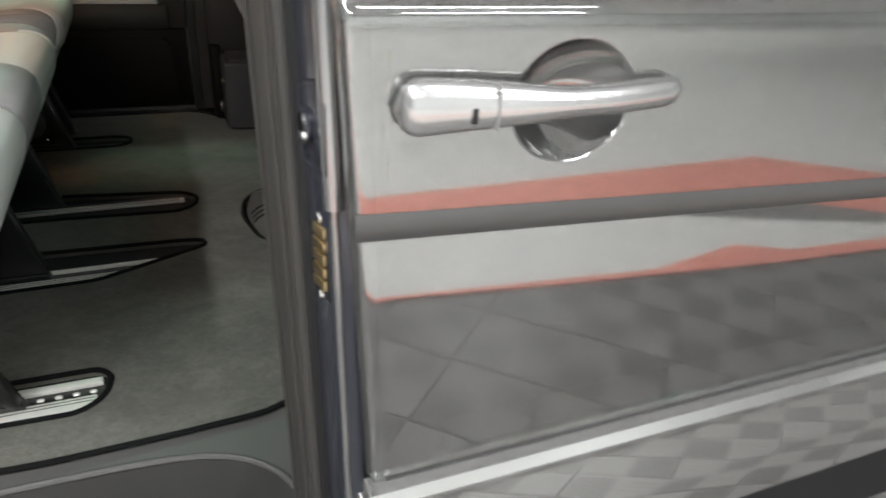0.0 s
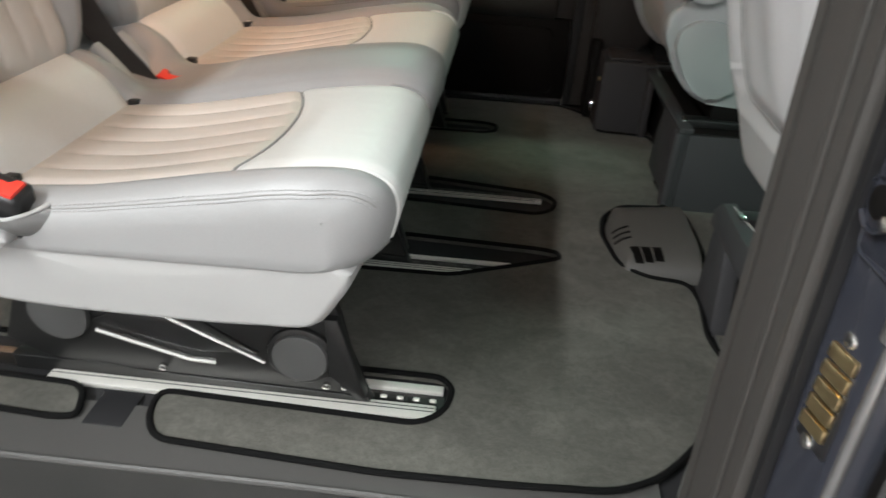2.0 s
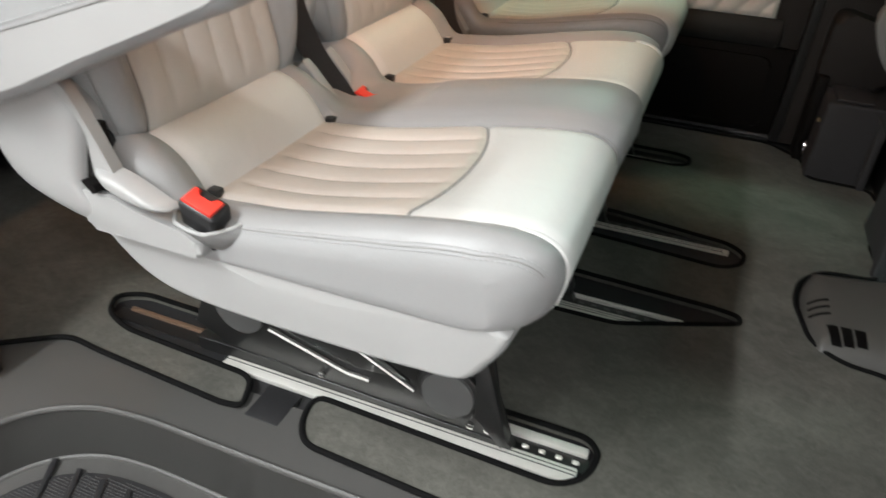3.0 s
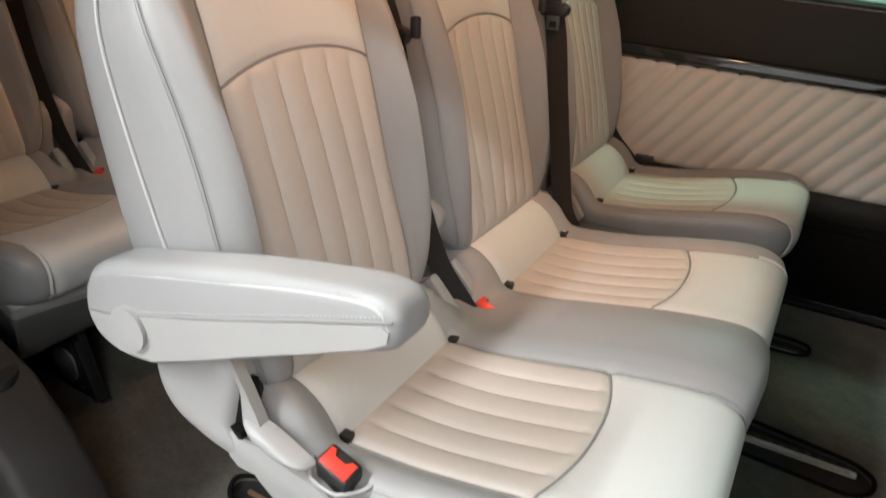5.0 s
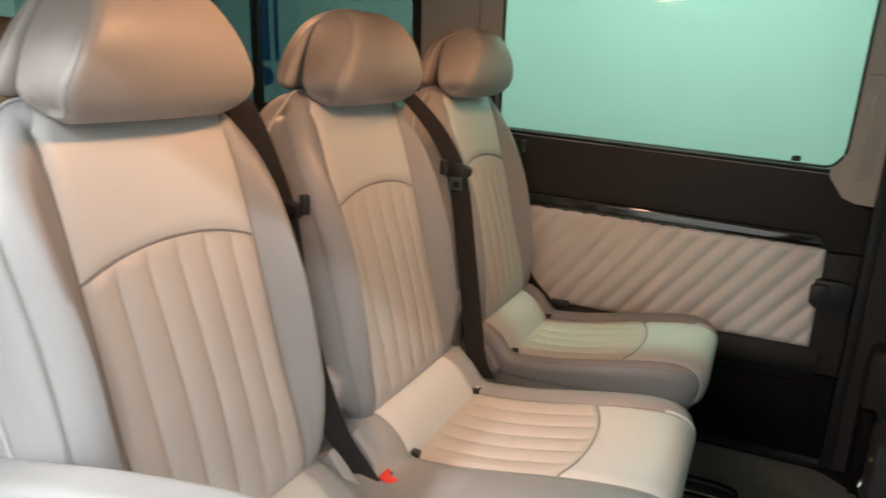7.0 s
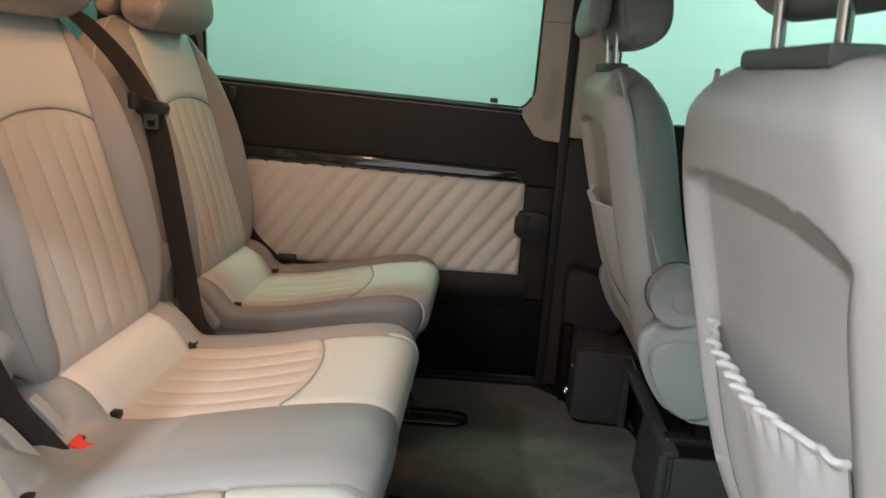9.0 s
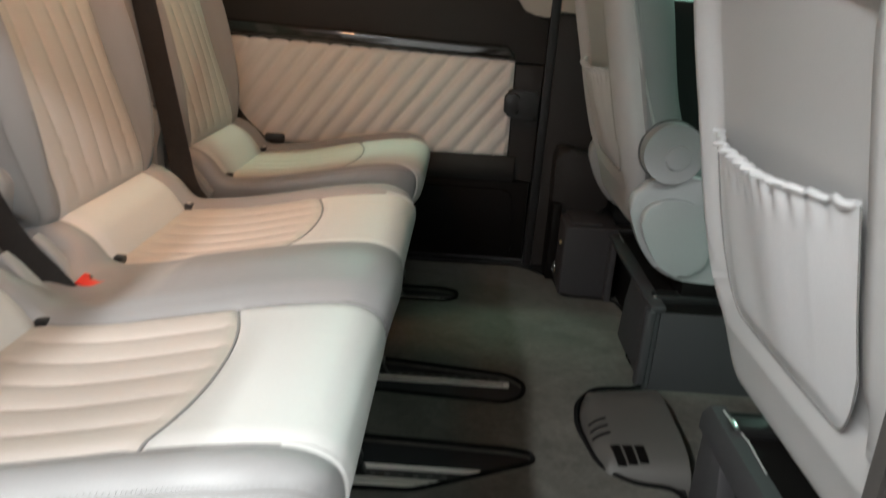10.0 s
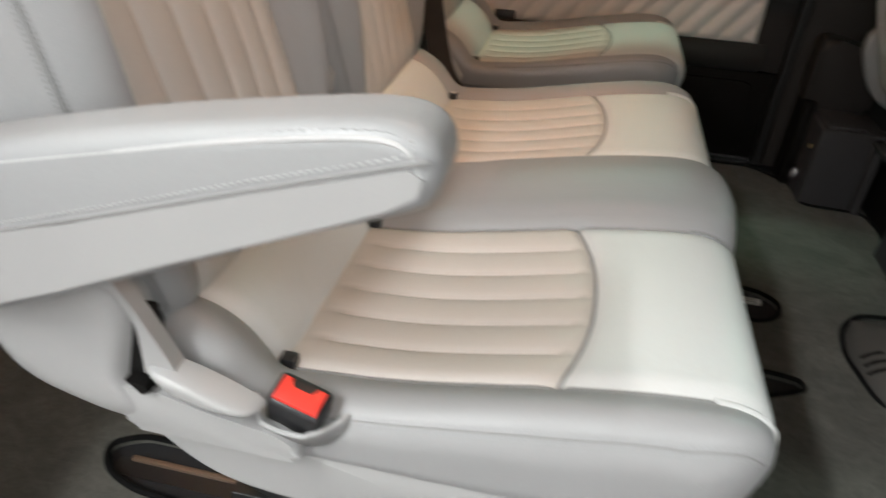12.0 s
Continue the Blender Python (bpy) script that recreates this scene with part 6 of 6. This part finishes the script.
shell("near_rear_glass", box(-2.45, -1.12, -0.37, -0.365, 0.84, 1.345), "glass_dark", "privacy glass behind the doorway", "window")
arch = thing("wheel_arch_trim", (-1.3, -0.22, -0.013), "dark plastic wheel-arch trim with cup holder", "trim")
part("trim_body", prism([(-0.90, -0.013), (-0.925, 0.14), (-0.985, 0.235), (-1.06, 0.31), (-1.20, 0.37), (-2.3, 0.37), (-2.3, -0.013)], "y", -0.30, -0.185, 0.015, 3), "dark", arch)
part("cup_holder", disc((-1.09, -0.235, 0.312), "z", 0.036, 0.02, 0.003), "black", arch, "black cup holder")
part("button", disc((-1.075, -0.183, 0.268), "y", 0.006, 0.004, 0.001, 16), "cap", arch, "small grey symbol button")
part("tray", box(-1.125, -1.03, -0.187, -0.182, 0.150, 0.235, 0.002), "rubber", arch, "dark open tray")
# cabin front
shell("dashboard", prism([(1.45, -0.01), (1.45, 0.62), (1.35, 0.72), (1.60, 0.78), (1.60, -0.01)], "y", -0.40, 1.42, 0.02), "dark", "anthracite dashboard", "dashboard")
shell("bulkhead", box(1.60, 1.66, -0.45, 1.50, -0.30, 0.80), "dark", "front end of the cabin")
shell("windscreen", prism([(1.62, 0.80), (1.625, 0.80), (1.505, 1.36), (1.50, 1.36)], "y", -0.40, 1.50), "glass_clear", "windscreen", "window")
shell("front_floor", box(0.46, 1.60, -0.40, 1.42, -0.013, -0.009), "carpet", "dark carpet in the front footwells", "carpet")
shell("underbody", box(-2.5, 1.66, -0.40, 1.50, -0.34, -0.125), "rubber", "black underbody of the van", "underbody")
# bezels at the lamps' places; the second belongs to the added fill lamp
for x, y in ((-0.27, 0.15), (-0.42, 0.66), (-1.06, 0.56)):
    lamp = thing("dome_lamp", (x, y, 1.335), "small warm lamp in the roof lining, out of view", "ceiling lamp", "reading lamps")
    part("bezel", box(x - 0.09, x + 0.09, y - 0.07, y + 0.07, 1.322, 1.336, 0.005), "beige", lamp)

# ---------------------------------------------------------------- showroom
GROUND = -0.50
ground = solo("ground", box(-9, 9, -9, 9, GROUND - 0.1, GROUND - 0.012), "rubber", "dark concrete under the tiles", "floor", kind="structure")
for name, b4 in (("wall_north", (-9, 9, FARWALL, FARWALL + 0.2)), ("wall_south", (-9, 9, -7.2, -7.0)), ("wall_west", (-9, -8.8, -7, FARWALL)), ("wall_east", (8.8, 9, -7, FARWALL))):
    solo(name, box(*b4, GROUND - 0.1, 2.9), "wall_far" if name == "wall_north" else "wall", "plain pale showroom wall", "wall", kind="structure")
solo("ceiling", box(-9, 9, -7.2, FARWALL + 0.2, 2.9, 3.0), "ceiling", "pale showroom ceiling", "ceiling", kind="structure")
for lx, ly, _, along in LAMPS:
    lamp = thing("strip_light", (lx, ly, 2.9), "white strip light on the showroom ceiling", "ceiling light", "strip lights")
    hx, hw = (0.9, 0.11) if along else (0.11, 0.9)
    part("housing", box(lx - hx, lx + hx, ly - hw, ly + hw, 2.80, 2.90, 0.01), "white", lamp)
# banner behind the van
ban = thing("feather_banner", (-3.1, 3.05, GROUND), "pale blue cloth banner with dark blue print on a pole", "banner")
part("cloth", prism(rounded([(-3.45, 0.2), (-2.80, 0.2), (-2.70, 2.1), (-2.95, 2.5), (-3.35, 2.3)], 0.12), "y", 3.04, 3.046), "banner", ban)
part("pole", tube([(-3.47, 3.043, GROUND), (-3.47, 3.043, 2.3)], 0.012, 8), "steel", ban)
part("logo", disc((-3.02, 3.035, 0.95), "y", 0.06, 0.004, 0, 24), "ink", ban, "plain dark blue round mark")
part("lettering_bar", box(-3.06, -2.98, 3.033, 3.037, 1.05, 1.75), "ink", ban, "dark blue bar of print")
part("lettering_bar", box(-2.94, -2.91, 3.033, 3.037, 1.05, 1.55), "ink", ban, "dark blue bar of print")
part("base", disc((-3.47, 3.043, GROUND + 0.02), "z", 0.22, 0.04, 0.01), "black", ban)

# interlocking floor tiles: plates with chequered raised bars
TILE = 0.30


def tile_mesh(name, mat):
    bm = box(-TILE / 2 + 0.0015, TILE / 2 - 0.0015, -TILE / 2 + 0.0015, TILE / 2 - 0.0015, -0.012, -0.003, 0.002, 1)
    for q in range(4):
        sx, sy = (-1, 1)[q % 2], (-1, 1)[q // 2]
        box(sx * 0.076 - 0.068, sx * 0.076 + 0.068, sy * 0.076 - 0.068, sy * 0.076 + 0.068, -0.003, -0.0015, 0, 1, bm)
        for k in range(5):
            a = 0.017 + 0.026 * k
            if (q in (0, 3)):
                box(sx * 0.076 - 0.065, sx * 0.076 + 0.065, sy * a + sy * 0.006 - 0.006, sy * a + sy * 0.006 + 0.006, -0.003, 0.0, 0, 1, bm)
            else:
                box(sx * a + sx * 0.006 - 0.006, sx * a + sx * 0.006 + 0.006, sy * 0.076 - 0.065, sy * 0.076 + 0.065, -0.003, 0.0, 0, 1, bm)
    # two quarters coloured darker for the way light falls on their ribs
    for f in bm.faces:
        c = f.calc_center_median()
        f.material_index = 1 if c.z > -0.0029 and c.x * c.y < 0 else 0
    me = mesh_of(name, bm, mat)
    me.materials.append(M["tile_quarter_shade"])
    return me


tiles = {c: tile_mesh("floor_tile", c) for c in ("tile_grey",)}
far_tiles = {c: bmesh.new() for c in tiles}
tile_floor = thing("tile_floor", (0, -3, GROUND - 0.012), "interlocking plastic showroom tiles in grey, red and pale bands", "floor", kind="structure")
ang = radians(TILE_TURN)
for i in range(-22, 23):
    for j in range(-22, 23):
        x, y = TILE_X + TILE * (i * math.cos(ang) - j * math.sin(ang)), TILE_Y + TILE * (i * math.sin(ang) + j * math.cos(ang))
        if not (-6 < x < 7 and -2.0 < y < -0.25):
            continue
        c = "tile_grey"
        if -0.6 < x < 2.9 and -2.7 < y:
            ob = new("floor_tile", tiles[c])
            ob.parent = tile_floor
            ob.matrix_basis = Matrix.Translation(Vector((x, y, GROUND)) - ROOT[tile_floor]) @ pose(0, 0, 0, 0, 0, TILE_TURN)
        else:
            m = pose(x, y, GROUND, 0, 0, TILE_TURN)
            h = TILE / 2 - 0.0015
            vs = [far_tiles[c].verts.new(m @ Vector((a * h, b * h, 0))) for a, b in ((-1, -1), (1, -1), (1, 1), (-1, 1))]
            low = [far_tiles[c].verts.new(v.co - Vector((0, 0, 0.011))) for v in vs]
            far_tiles[c].faces.new(vs)
            for k in range(4):
                far_tiles[c].faces.new((vs[k], vs[(k + 1) % 4], low[(k + 1) % 4], low[k]))
for c, bm in far_tiles.items():
    if len(bm.verts):
        tagged(part("floor_tile", bm, c, tile_floor), kind="stuff")
# smooth painted floor beyond the tiles, with red bands
walkway = solo("walkway", prism([(-8.8, -2.45), (-2.0, -1.98), (0.87, -1.77), (1.3, -1.71), (2.35, -1.60), (8.8, -1.20), (8.8, -7.0), (-8.8, -7.0)], "z", GROUND - 0.005, GROUND + 0.004), "tile_white", "pale smooth floor beyond the grey tiles", "floor", kind="structure")
part("red_edge", prism([(-8.8, -2.47), (-2.0, -2.0), (0.87, -1.785), (1.80, -1.690), (2.26, -1.775), (2.46, -1.67), (3.2, -1.62), (8.8, -1.30), (8.8, -1.19), (2.35, -1.595), (1.3, -1.705), (0.87, -1.765), (-2.0, -1.97), (-8.8, -2.44)], "z", GROUND + 0.004, GROUND + 0.008), "tile_red", walkway, "red edge line")
part("red_band", prism([(-8.8, -2.75), (1.1, -2.62), (3.2, -2.64), (4.3, -1.85), (3.6, -1.60), (2.76, -2.16), (1.9, -2.20), (1.1, -2.30), (-8.8, -2.62)], "z", GROUND + 0.004, GROUND + 0.008), "tile_red", walkway, "red floor band")
part("grey_wedge", prism([(1.9, -2.20), (2.76, -2.16), (3.6, -1.60), (2.9, -1.84)], "z", GROUND + 0.004, GROUND + 0.007), "tile_grey", walkway, "grey floor wedge")
